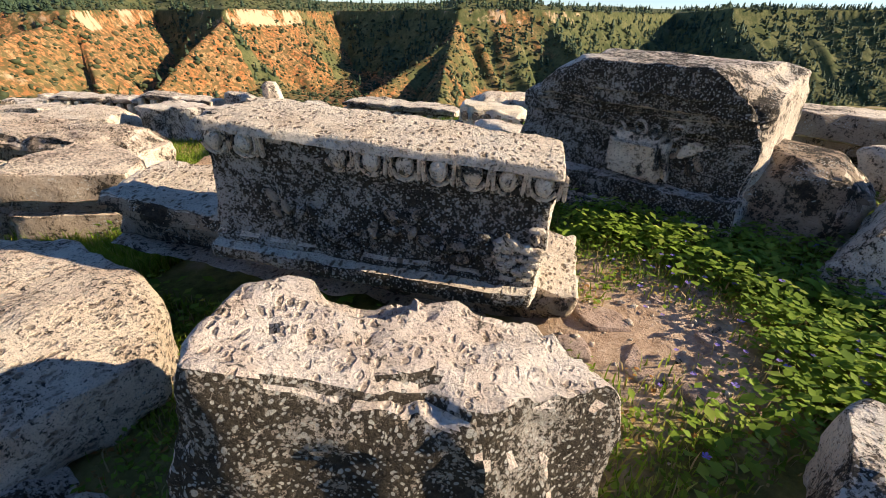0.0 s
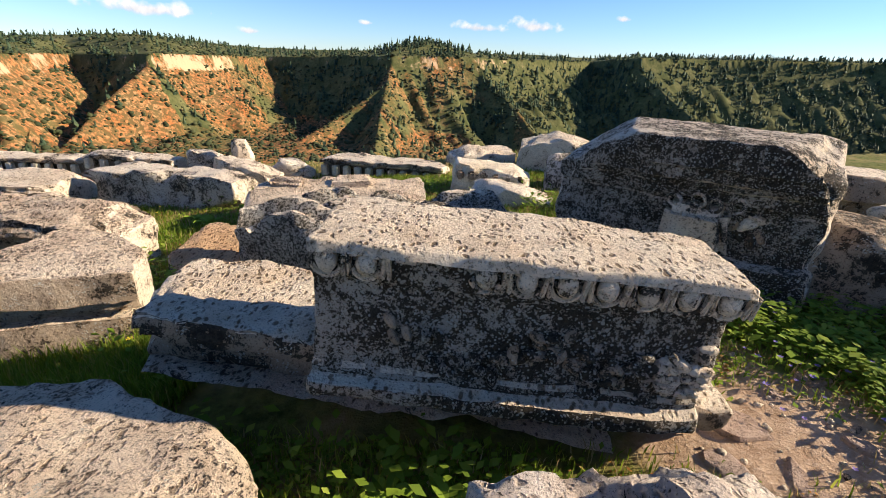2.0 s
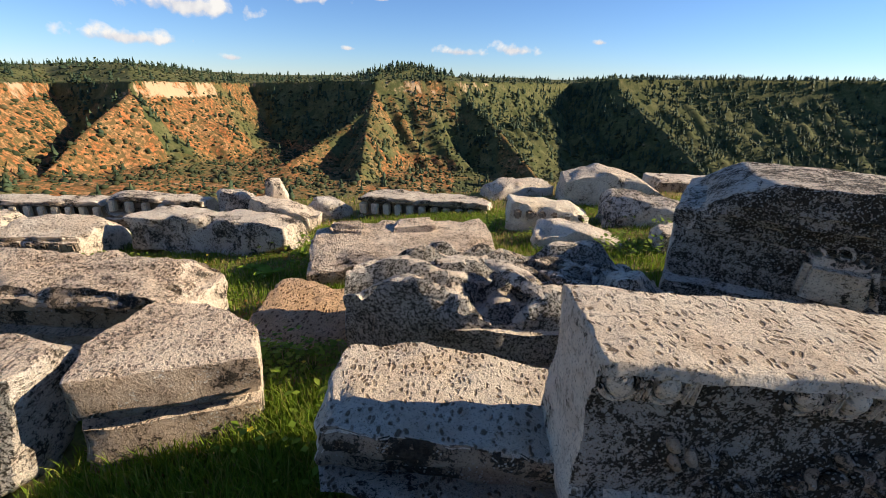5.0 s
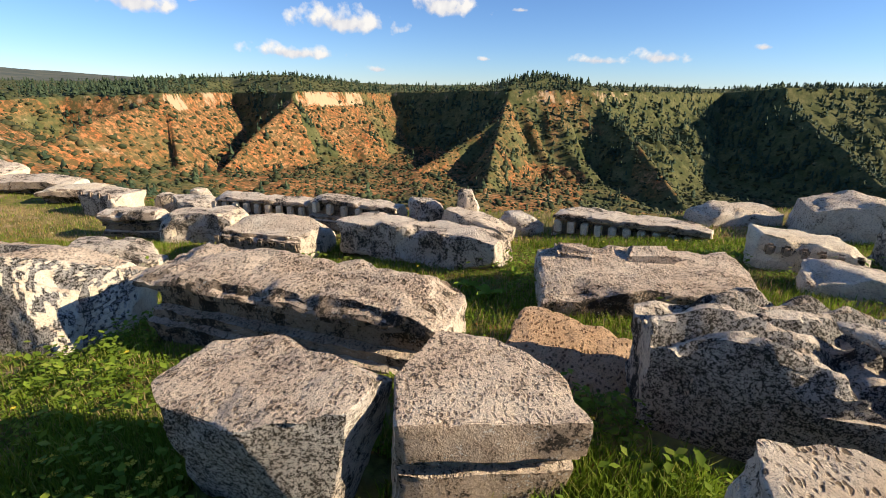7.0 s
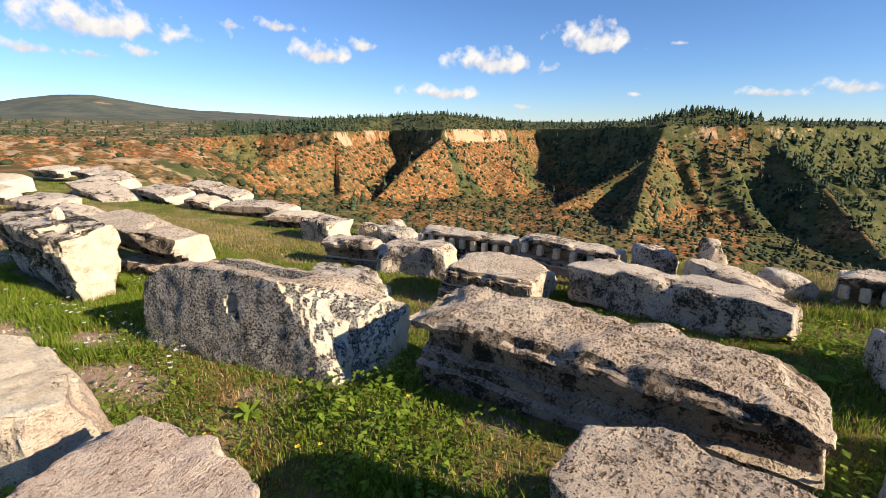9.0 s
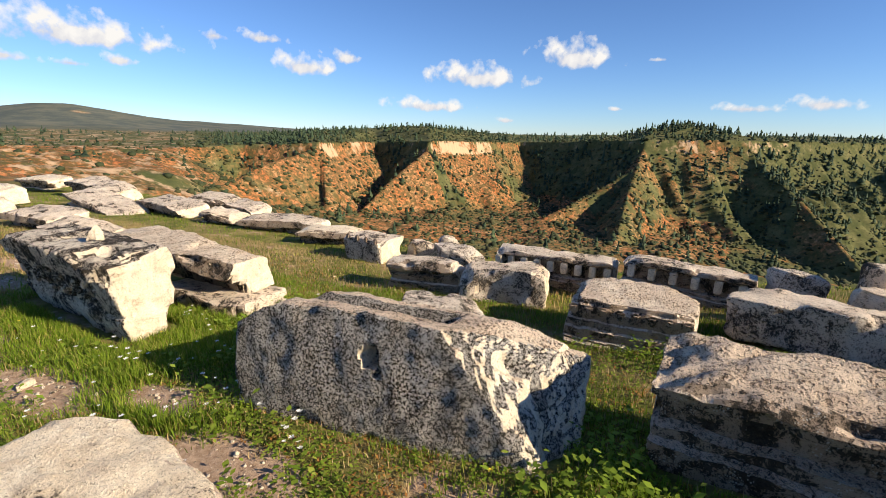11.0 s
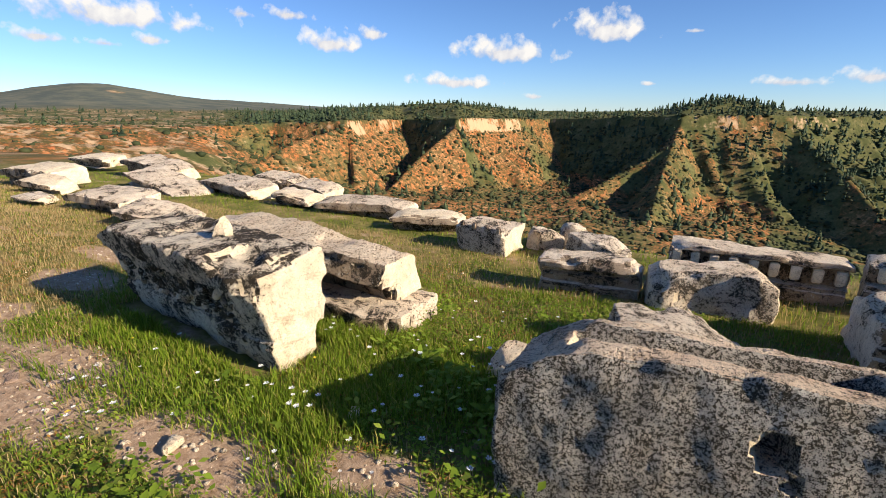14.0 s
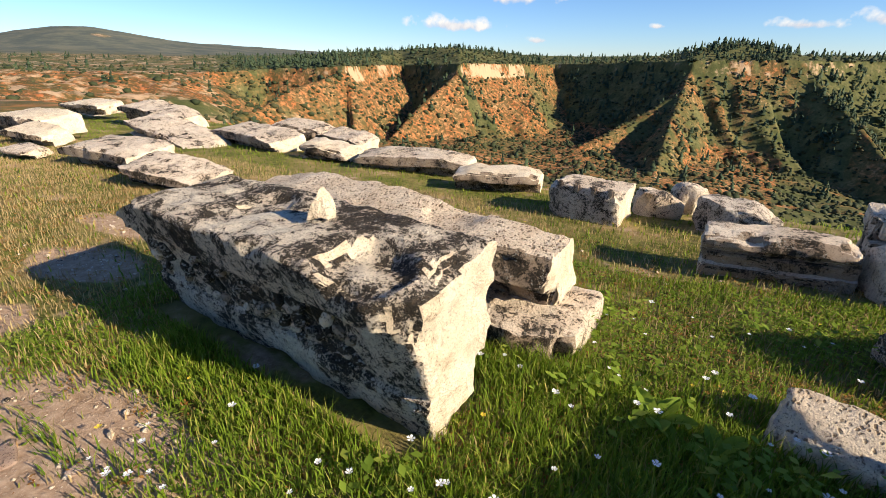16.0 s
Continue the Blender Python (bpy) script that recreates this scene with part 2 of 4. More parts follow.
def waves(x, y, scale, seed, octaves=4):
    """Cheap smooth noise from summed sines, about -1 to 1."""
    rng = np.random.RandomState(seed)
    total, amp, k = 0.0, 1.0, 1.0 / scale
    for _ in range(octaves):
        for _ in range(3):
            a, p = rng.uniform(0, 6.28), rng.uniform(0, 6.28)
            total = total + amp * np.sin((x * math.cos(a) + y * math.sin(a)) * k * 6.28 + p) / 2.2
        amp, k = amp * 0.52, k * 2.03
    return total / 2.0


CX, CY = -4.0, 2.0


RIM = ((-80.0, 300, -6.0, 0.3, 0.1), (-56.0, 310, -8.0, 0.5, 0.2), (-47.0, 322, -6.5, 0.5, 0.45), (-39.0, 298, -3.9, 0.95, 0.03), (-35.6, 330, -4.0, 0.9, 0.06), (-32.4, 395, -4.6, 0.22, 0.62), (-26.0, 330, -2.3, 0.98, 0.03),
       (-20.5, 372, -3.0, 0.62, 0.04), (-15.2, 445, -3.6, 0.06, 0.50), (-7.5, 405, -1.0, 0.10, 0.50), (-1.5, 358, 0.8, 0.36, 0.34), (8.4, 388, 1.6, 0.20, 0.62),
       (15.0, 450, 1.4, 0.12, 0.80), (20.5, 545, 1.6, 0.05, 0.85), (25.5, 470, 6.0, 0.14, 0.85), (32.0, 525, 7.0, 0.06, 0.8), (45.0, 600, 9.0, 0.06, 0.8), (62.0, 680, 11.0, 0.06, 0.8), (90.0, 760, 11.0, 0.06, 0.8))
# spurs that run down from the rim: start (bearing, distance, height), end, bareness, share of trees
SPURS = (((-39.0, 297, -7), (-45.0, 245, -13), 0.92, 0.02), ((-45.0, 245, -13), (-52.5, 198, -24), 0.75, 0.03), ((-38.6, 296, -8), (-38.2, 243, -31), 0.95, 0.02),
         ((-26.2, 328, -8), (-30.5, 286, -25), 0.95, 0.04), ((-30.5, 286, -25), (-35.0, 246, -40), 0.62, 0.08),
         ((-1.6, 356, -6), (-2.6, 300, -28), 0.5, 0.14), ((-2.6, 300, -28), (-3.6, 236, -48), 0.72, 0.10), ((-2.0, 332, -16), (-7.0, 305, -33), 0.5, 0.12), ((-7.0, 305, -33), (-12.5, 276, -46), 0.66, 0.05),
         ((8.4, 386, -6), (13.0, 340, -30), 0.25, 0.6), ((13.0, 340, -30), (20.0, 286, -62), 0.55, 0.22),
         ((25.5, 468, -4), (31.0, 405, -30), 0.10, 0.8), ((31.0, 405, -30), (38.0, 330, -60), 0.12, 0.8))


def ridge_land(dx, dy, az, r):
    """The slope across the valley: a broken plateau rim and its spurs, from which scree falls away on all sides.
    Gives the height, the distance from the crest, the bareness and the share of trees."""
    def at(bearing, dist):
        return dist * math.sin(radians(bearing)), dist * math.cos(radians(bearing))

    lines = [(at(p[0], p[1]), p[2], at(q[0], q[1]), q[2], p[3], p[4], 1.0) for p, q in zip(RIM, RIM[1:])]
    lines += [(at(p[0], p[1]), p[2], at(q[0], q[1]), q[2], c, w, 0.0) for p, q, c, w in SPURS]
    best = np.full(np.shape(dx), -1e9)
    gap, bare, wood, along, crest = (np.zeros(np.shape(dx)) for _ in range(5))
    start = 0.0
    rag = 7.0 * waves(dx, dy, 46, 3, 4)
    for (x0, y0), z0, (x1, y1), z1, c, w, edge in lines:
        lx, ly = x1 - x0, y1 - y0
        length = math.hypot(lx, ly)
        t = np.clip(((dx - x0) * lx + (dy - y0) * ly) / length ** 2, 0, 1)
        d = np.hypot(dx - x0 - t * lx, dy - y0 - t * ly)
        fall = np.maximum(d + rag * smooth(2, 30, d), 0.0)
        z = z0 + t * (z1 - z0) - (0.92 * fall - 0.0022 * np.minimum(fall, 90) ** 2) - edge * 5.0 * smooth(0.5, 2.5, d)
        take = z > best
        best = np.where(take, z, best)
        gap, bare, wood = np.where(take, d, gap), np.where(take, c, bare), np.where(take, w, wood)
        along, crest = np.where(take, start + t * length, along), np.where(take, edge, crest)
        start += length
    rill = np.abs(waves(along, 0.25 * gap, 34, 61, 3))
    best = best - 5.0 * (0.55 - np.minimum(rill, 0.55)) * smooth(3, 22, gap) * 1.6
    return best, gap, bare, wood, crest, rill


def land(x, y):
    """Height and the layers (bare marl, pale caprock, farness) of the whole land."""
    dx, dy = x - CX, y - CY
    r = np.hypot(dx, dy)
    az = np.degrees(np.arctan2(dx, dy))
    terrace = near_ground(x, y)
    # terrace edge: a line that swings away to the left
    edge = np.interp(az, (-180, -90, -72, -66, -61, -51, -48, -45, -40, -35, -26, -14, 9, 33, 39, 47, 53, 60, 90, 180), (160, 140, 65, 36, 25.5, 18, 16.5, 13.5, 11.5, 10, 9, 7.7, 7.2, 7.8, 9.1, 9.7, 11.2, 13, 30, 60))
    floor_z = np.interp(az, (-90, -72, -62, -52, -42, -34, -20, 0, 20, 60), (-9, -10, -14, -24, -33, -39, -46, -50, -64, -80))
    rough = waves(x, y, 60, 3, 5)
    crest_z, gap, bare, wood, on_rim, rill = ridge_land(dx, dy, az, r)
    rim_r = np.interp(az, [p[0] for p in RIM], [p[1] for p in RIM])
    rim_z = np.interp(az, [p[0] for p in RIM], [p[2] for p in RIM])
    plateau = r >= rim_r
    past = np.maximum(r - rim_r, 0)
    rise = 10 * bell(az, 2.0, 5.0) * smooth(0, 40, past) * (1 - smooth(60, 160, past)) + 10 * bell(az, -29, 10) * smooth(5, 80, past) + 5 * smooth(20, 400, past)
    rise = rise + 3 * waves(x, y, 240, 9, 3) * smooth(60, 400, past)
    rise = rise + 98 * np.exp(-(((az + 63.0) / 7.5) ** 2)) * smooth(1500, 2600, r) + 40 * np.exp(-(((az + 50.0) / 9.0) ** 2)) * smooth(1700, 2900, r) + 60 * np.exp(-(((az + 82.0) / 10.0) ** 2)) * smooth(1700, 2900, r)
    slope_z = np.where(plateau, rim_z + rise, np.maximum(np.minimum(crest_z, rim_z), floor_z + 1.5 * rough))
    # the open country beyond the valley's head: low orange ridges that rise slowly
    left = smooth(-47, -56, az)
    ridged = np.abs(waves(x, y, 42, 5, 4))
    open_z = floor_z + (rim_z - floor_z) * smooth(130, 330, r) + rise + 5.0 * (0.5 - ridged) * smooth(40, 90, r) * (1 - smooth(260, 340, r))
    far_z = slope_z * (1 - left) + np.maximum(open_z, crest_z * (r < 300) - 999.0 * (r >= 300)) * left
    drop = 1.2 * smooth(0, 5, r - edge) + 0.34 * np.maximum(r - edge, 0)
    near_z = np.maximum(terrace - drop, floor_z)
    t = smooth(100, 165, r)
    z = np.where(r < edge, terrace, near_z * (1 - t) + far_z * t)
    z = z + 0.6 * rough * smooth(30, 120, r - edge)
    # share of the height, over 0.9 on the plateau
    u = np.where(plateau, 0.95, np.where((gap < 4.0) & (on_rim > 0.5), 0.82, np.clip((z - floor_z) / np.maximum(rim_z - floor_z, 5.0), 0, 1) * 0.8))
    orange = bare + 0.35 * (rill - 0.3) * (bare > 0.3)
    orange = orange * (0.8 + 0.2 * smooth(0.2, 0.55, u))
    orange = np.where(plateau, 0.05, orange)
    low = (u < 0.10) & (r > edge)
    orange = np.where(low, np.where(az < 8, 0.6, 0.25), orange)
    wood = np.where(low, 0.05, wood)
    orange = orange * (1 - left) + left * np.where((r > 45) & (r < 320), 0.70 + 0.4 * waves(x, y, 70, 77, 3), 0.34)
    # a cart track winds along the foot of the slope
    track = np.interp(az, (-52, -46, -40, -33, -28, -20, -10, 0, 12, 24), (188, 222, 232, 240, 236, 230, 240, 236, 250, 290)) + 4 * np.sin(az * 0.55)
    road = bell(r, track, 2.6) * (1 - left) * np.where(az < 12, 1.0, 0.6)
    orange = np.maximum(orange, road)
    cap = np.where((~plateau) & (gap < 5.0) & (on_rim > 0.5), 0.9, 0.0) * np.clip(1.0 * bell(az, -37, 5) + 1.0 * bell(az, -22, 6) + 0.8 * bell(az, 5, 7) - 0.6 * bell(az, -31, 2), 0, 1) * np.where(waves(az * 1.0, r * 0.1, 7.0, 71, 3) > -0.30, 1.0, 0.3)
    cap = np.maximum(cap, 0.5 * road)
    cap = np.where((left > 0.5) & (r > 45) & (r < 1600), np.maximum(cap, 0.46 + 0.2 * waves(x, y, 90, 78, 3)), cap)
    cap = np.maximum(cap, 0.75 * bell(az, -61.0, 1.8) * bell(r, 2150, 130))
    farness = smooth(0, 14, r - edge)
    farness = np.where(az < -58, smooth(18, 45, r), farness)
    return z, np.clip(orange, 0, 1), np.clip(cap, 0, 1), farness, u, az, r, wood * (1 - road)


BARE = ((1.25, 2.35, 0.42, 0.5), (-10.3, 3.6, 1.0, 0.5), (-8.6, 3.75, 0.7, 0.3), (-11.9, 3.9, 0.7, 0.4), (-6.6, 3.6, 0.6, 0.28), (-7.6, 4.0, 0.4, 0.2), (-12.4, 5.0, 0.6, 0.3), (-13.0, 5.8, 0.9, 0.25))


def bareness(x, y):
    """How far feet and weather have worn the turf away."""
    b = np.zeros_like(x)
    for bx, by, rx, ry in BARE:
        b = np.maximum(b, 1.15 - 0.75 * (((x - bx) / rx) ** 2 + ((y - by) / ry) ** 2))
    return np.clip(b + 0.5 * waves(x, y, 0.6, 31, 4) - 0.05, 0, 1)


def build_land():
    az = np.concatenate([np.arange(-86, 66, 0.25), np.arange(66, 274, 4.0)])
    radii = np.concatenate([np.geomspace(0.35, 14, 170), np.geomspace(14.6, 150, 60), np.linspace(153, 640, 190), np.geomspace(650, 4600, 50)])
    a = np.radians(az)
    X = CX + radii[:, None] * np.sin(a)[None, :]
    Y = CY + radii[:, None] * np.cos(a)[None, :]
    Z, orange, cap, farness = land(X, Y)[:4]
    nr, na = X.shape
    centre = np.array([[CX, CY, float(near_ground(CX, CY))]])
    verts = np.concatenate([np.stack([X, Y, Z], -1).reshape(-1, 3), centre])
    i, j = np.meshgrid(np.arange(nr - 1), np.arange(na), indexing="ij")
    k = (j + 1) % na
    quads = np.stack([i * na + j, i * na + k, (i + 1) * na + k, (i + 1) * na + j], -1).reshape(-1, 4)[:, ::-1]
    c = nr * na
    tris = [(c, b % na, (b + 1) % na)[::-1] for b in range(na)]
    mesh = bpy.data.meshes.new("ground")
    mesh.from_pydata(verts.tolist(), [], quads.tolist() + tris)
    layer = mesh.color_attributes.new("land", "FLOAT_COLOR", "POINT")
    cols = np.stack([orange, cap, farness, bareness(X, Y)], -1).reshape(-1, 4)
    cols = np.concatenate([cols, [[0, 0, 0, 0]]]).astype(np.float32)
    layer.data.foreach_set("color", cols.ravel())
    mesh.polygons.foreach_set("use_smooth", np.ones(len(mesh.polygons), dtype=bool))
    mesh.materials.append(GROUND)
    mesh.update()
    return tagged(new("ground", mesh), "grassy terrace above a rust-coloured wooded valley", "ground", kind="structure")


ground = build_land()


def merged(name, verts, faces, material):
    """One mesh object out of numpy arrays of vertices and equally long faces."""
    mesh = bpy.data.meshes.new(name)
    nv, (nf, k) = len(verts), faces.shape
    mesh.vertices.add(nv)
    mesh.vertices.foreach_set("co", np.asarray(verts, dtype=np.float32).ravel())
    mesh.loops.add(nf * k)
    mesh.loops.foreach_set("vertex_index", faces.astype(np.int32).ravel())
    mesh.polygons.add(nf)
    mesh.polygons.foreach_set("loop_start", np.arange(0, nf * k, k, dtype=np.int32))
    mesh.update(calc_edges=True)
    mesh.validate()
    mesh.materials.append(material)
    return new(name, mesh)


def scatter(proto_v, proto_f, pos, scale, rng, spread=0.25, tilt=0.0):
    """Copies of small prototypes at places, turned and jittered: one big vertex and face array."""
    n, m = len(pos), len(proto_v)
    ang = rng.uniform(0, 6.28, n)
    c, s = np.cos(ang)[:, None], np.sin(ang)[:, None]
    pv = proto_v[None] * (1 + rng.uniform(-spread, spread, (n, m, 3)))
    x = pv[..., 0] * c - pv[..., 1] * s
    y = pv[..., 0] * s + pv[..., 1] * c
    z = pv[..., 2]
    lean = rng.uniform(-tilt, tilt, (n, 2))
    x, y = x + z * lean[:, :1], y + z * lean[:, 1:]
    v = np.stack([x * scale[:, :1], y * scale[:, :1], z * scale[:, 1:]], -1) + pos[:, None, :]
    f = proto_f[None] + (np.arange(n) * m)[:, None, None]
    return v.reshape(-1, 3), f.reshape(-1, proto_f.shape[1])


def conifer_proto(tiers=4, sides=6):
    v, f = [], []
    for k in range(tiers):
        z0, z1 = 0.08 + 0.78 * k / tiers, 0.08 + 0.78 * k / tiers + 1.25 / tiers * 0.62
        rad = 0.27 * (1 - 0.75 * k / tiers)
        b = len(v)
        for q in range(sides):
            a = 6.283 * q / sides + k
            rr = rad * (1.0 if q % 2 else 0.7)
            v.append((rr * math.cos(a), rr * math.sin(a), z0 + (0.03 if q % 2 else 0.0)))
        v.append((0.02 * math.cos(k * 2.1), 0.02 * math.sin(k * 2.1), min(1.0, z1 + 0.08)))
        f += [(b + q, b + (q + 1) % sides, b + sides) for q in range(sides)]
    return np.array(v), np.array(f)


def ball_proto():
    bm = bmesh.new()
    bmesh.ops.create_icosphere(bm, subdivisions=1, radius=0.5)
    v = np.array([p.co[:] for p in bm.verts]) + (0, 0, 0.3)
    bm.verts.index_update()
    f = np.array([[p.index for p in q.verts] for q in bm.faces])
    bm.free()
    return v, f


def far_growth(count, seed, pick, reach):
    rng = np.random.RandomState(seed)
    az = np.radians(rng.uniform(-84, 64, count))
    r = np.sqrt(rng.uniform(90 ** 2, reach ** 2, count))
    x, y = CX + r * np.sin(az), CY + r * np.cos(az)
    z, orange, cap, farness, u, azd, rr, wood = land(x, y)
    clump = waves(x, y, 40, 21, 3)
    keep = rng.uniform(0, 1, count) < pick(orange, cap, u, azd, rr, clump, wood)
    return np.stack([x, y, z], -1)[keep], rng


def pine_chance(orange, cap, u, az, r, clump, wood):
    base = wood * np.where(clump > -0.2, 1.0, 0.45)
    top = np.where(r > 520, 0.03, 0.06) + 0.5 * bell(az, 3.0, 3.6) * (r < 460) + 0.5 * bell(az, -43, 5) * (r < 420) + 0.06 * (clump > 0.4) + 0.06 * smooth(20, 32, az)
    p = np.where(u > 0.9, top, base)
    p = np.where(az < -50, 0.01 + 0.10 * (clump > 0.45), p)
    return np.clip(p * (1 - cap), 0, 1)


def scrub_chance(orange, cap, u, az, r, clump, wood):
    return np.clip((0.66 + 0.4 * clump) * (1 - 0.12 * orange) * (1 - 0.9 * cap) * np.where(r < 440, 1.0, 0.2) * np.where(az < -53, 0.2, 1.0) * (1 - 0.75 * wood) * np.where(u > 0.9, 0.5, 1.0), 0, 1)


pos, rng = far_growth(62000, 11, pine_chance, 760)
size = rng.uniform(2.8, 6.6, (len(pos), 1)) * np.where(rng.uniform(0, 1, (len(pos), 1)) < 0.25, 0.6, 1.0)
tv, tf = scatter(*conifer_proto(), pos - (0, 0, 0.3), np.concatenate([size * rng.uniform(0.9, 1.5, size.shape), size], 1), rng, 0.35, 0.06)
tagged(merged("far_woods", tv, tf, PINE), "dark green pines across the valley slopes", "trees", kind="stuff")
pos, rng = far_growth(120000, 12, scrub_chance, 640)
size = rng.uniform(0.5, 1.8, (len(pos), 1)) * np.where(rng.uniform(0, 1, (len(pos), 1)) < 0.15, 1.7, 1.0)
tv, tf = scatter(*ball_proto(), pos - (0, 0, 0.25), np.concatenate([size * 1.3, size * 0.9], 1), rng, 0.35, 0.1)
tagged(merged("far_scrub", tv, tf, SCRUB), "low olive-green scrub on the valley slopes", "shrubs", kind="stuff")


# ---- clouds ----
def cloud_material():
    m = Nodes("cloud")
    uv = m.coords("UV")
    info = m.node("ShaderNodeObjectInfo")
    sh = m.t.nodes.new("ShaderNodeVectorMath")
    sh.operation = "MULTIPLY_ADD"
    m.link(info.outputs["Random"], sh.inputs[0])
    sh.inputs[1].default_value = (41.0, 29.0, 13.0)
    obj = m.coords("Object")
    m.link(obj, sh.inputs[2])
    n = m.noise(sh.outputs[0], 0.0062, 6, 0.52)
    sep = m.t.nodes.new("ShaderNodeSeparateXYZ")
    m.link(uv, sep.inputs[0])
    ex = m.math("ABSOLUTE", m.math("SUBTRACT", sep.outputs[0], 0.5))
    ey = m.math("SUBTRACT", sep.outputs[1], 0.38)
    ey2 = m.math("MAXIMUM", m.math("MULTIPLY", ey, 1.65), m.math("MULTIPLY", ey, -3.8))
    d = m.math("SQRT", m.math("ADD", m.math("POWER", m.math("MULTIPLY", ex, 2.05), 2.0), m.math("POWER", ey2, 2.0)))
    body = m.math("ADD", m.math("SUBTRACT", 1.0, d), m.math("MULTIPLY", m.math("SUBTRACT", n, 0.5), 2.1))
    alpha = m.ramp(body, 0.40, 0.80)
    shade = m.ramp(m.math("ADD", m.math("MULTIPLY", ey, 1.3), m.math("MULTIPLY", m.math("SUBTRACT", n, 0.5), 1.4)), -0.25, 0.2)
    col = m.mix(shade, (0.60, 0.62, 0.72), (1.0, 0.97, 0.93))
    em = m.node("ShaderNodeEmission", Strength=0.56)
    m.link(col, em.inputs["Color"])
    tr = m.t.nodes.new("ShaderNodeBsdfTransparent")
    mx = m.t.nodes.new("ShaderNodeMixShader")
    m.link(alpha, mx.inputs[0])
    m.link(tr.outputs[0], mx.inputs[1])
    m.link(em.outputs[0], mx.inputs[2])
    m.link(mx.outputs[0], m.out.inputs[0])
    return m.mat


CLOUD = cloud_material()


def cloud(az, el, width, height):
    """A flat bank of cloud on the sky backdrop, given by the angles at which it stands, in degrees."""
    dist = 4300.0
    a, e = radians(az), radians(el)
    p = Vector((dist * math.cos(e) * math.sin(a), dist * math.cos(e) * math.cos(a), dist * math.sin(e)))
    w, h = dist * math.tan(radians(width)) / 2, dist * math.tan(radians(height)) / 2
    bm = bmesh.new()
    uv = bm.loops.layers.uv.new("UVMap")
    grid = [[bm.verts.new((-w + 2 * w * i / 8, -h + 2 * h * j / 4, -0.06 * w * (2 * i / 8 - 1) ** 2)) for i in range(9)] for j in range(5)]
    for j in range(4):
        for i in range(8):
            f = bm.faces.new((grid[j][i], grid[j][i + 1], grid[j + 1][i + 1], grid[j + 1][i]))
            for l, (u, v) in zip(f.loops, ((i, j), (i + 1, j), (i + 1, j + 1), (i, j + 1))):
                l[uv].uv = (u / 8, v / 4)
    mesh = bpy.data.meshes.new("backdrop_cloud")
    bm.to_mesh(mesh)
    bm.free()
    mesh.materials.append(CLOUD)
    ob = new("backdrop_cloud", mesh)
    ob.matrix_world = look(p, p * 2) @ pose(0, 0, 0, 0, 0, 0)
    return tagged(ob, "white cumulus cloud with a grey base in a blue sky", "cloud", kind="structure")


for spec in ((-60.7, 9.0, 23, 6.0), (-48.9, 9.7, 4.2, 2.2), (-44.3, 9.9, 7, 2.4), (-40.2, 7.5, 11.5, 4.2), (-35.4, 8.5, 5, 3.0), (-61.2, 6.0, 5, 1.6), (-57.4, 6.7, 5, 2.4), (-66.0, 6.3, 7, 2.4),
             (-20.6, 6.9, 19, 4.8), (-9.8, 9.1, 13, 6.0), (-26.2, 3.5, 16, 2.8), (-1.1, 8.1, 3.6, 1.0), (-5.0, 3.2, 2.8, 1.1), (7.4, 3.2, 9, 1.8), (13.5, 3.6, 8, 2.6), (-17.0, 1.9, 4.2, 1.4), (22.7, 4.3, 2.8, 1.3)):
    cloud(*spec)


# ---- stones ----
FOOT = []  # footprints of the stones, to keep grass out of them


def axis_cuts(half, r, step, extra=()):
    """Cuts of one side of a block, closer together towards the rounded edges."""
    n = max(2, int(round(2 * (half - r) / step)))
    inner = np.linspace(-(half - r), half - r, n + 1)
    ends = [half - r * k for k in (0.0, 0.35, 0.7)]
    vals = sorted({round(float(v), 4) for v in (*inner, *ends, *(-e for e in ends), *extra)})
    out = [vals[0]]
    for v in vals[1:]:
        if v - out[-1] > 0.004:
            out.append(v)
    return out


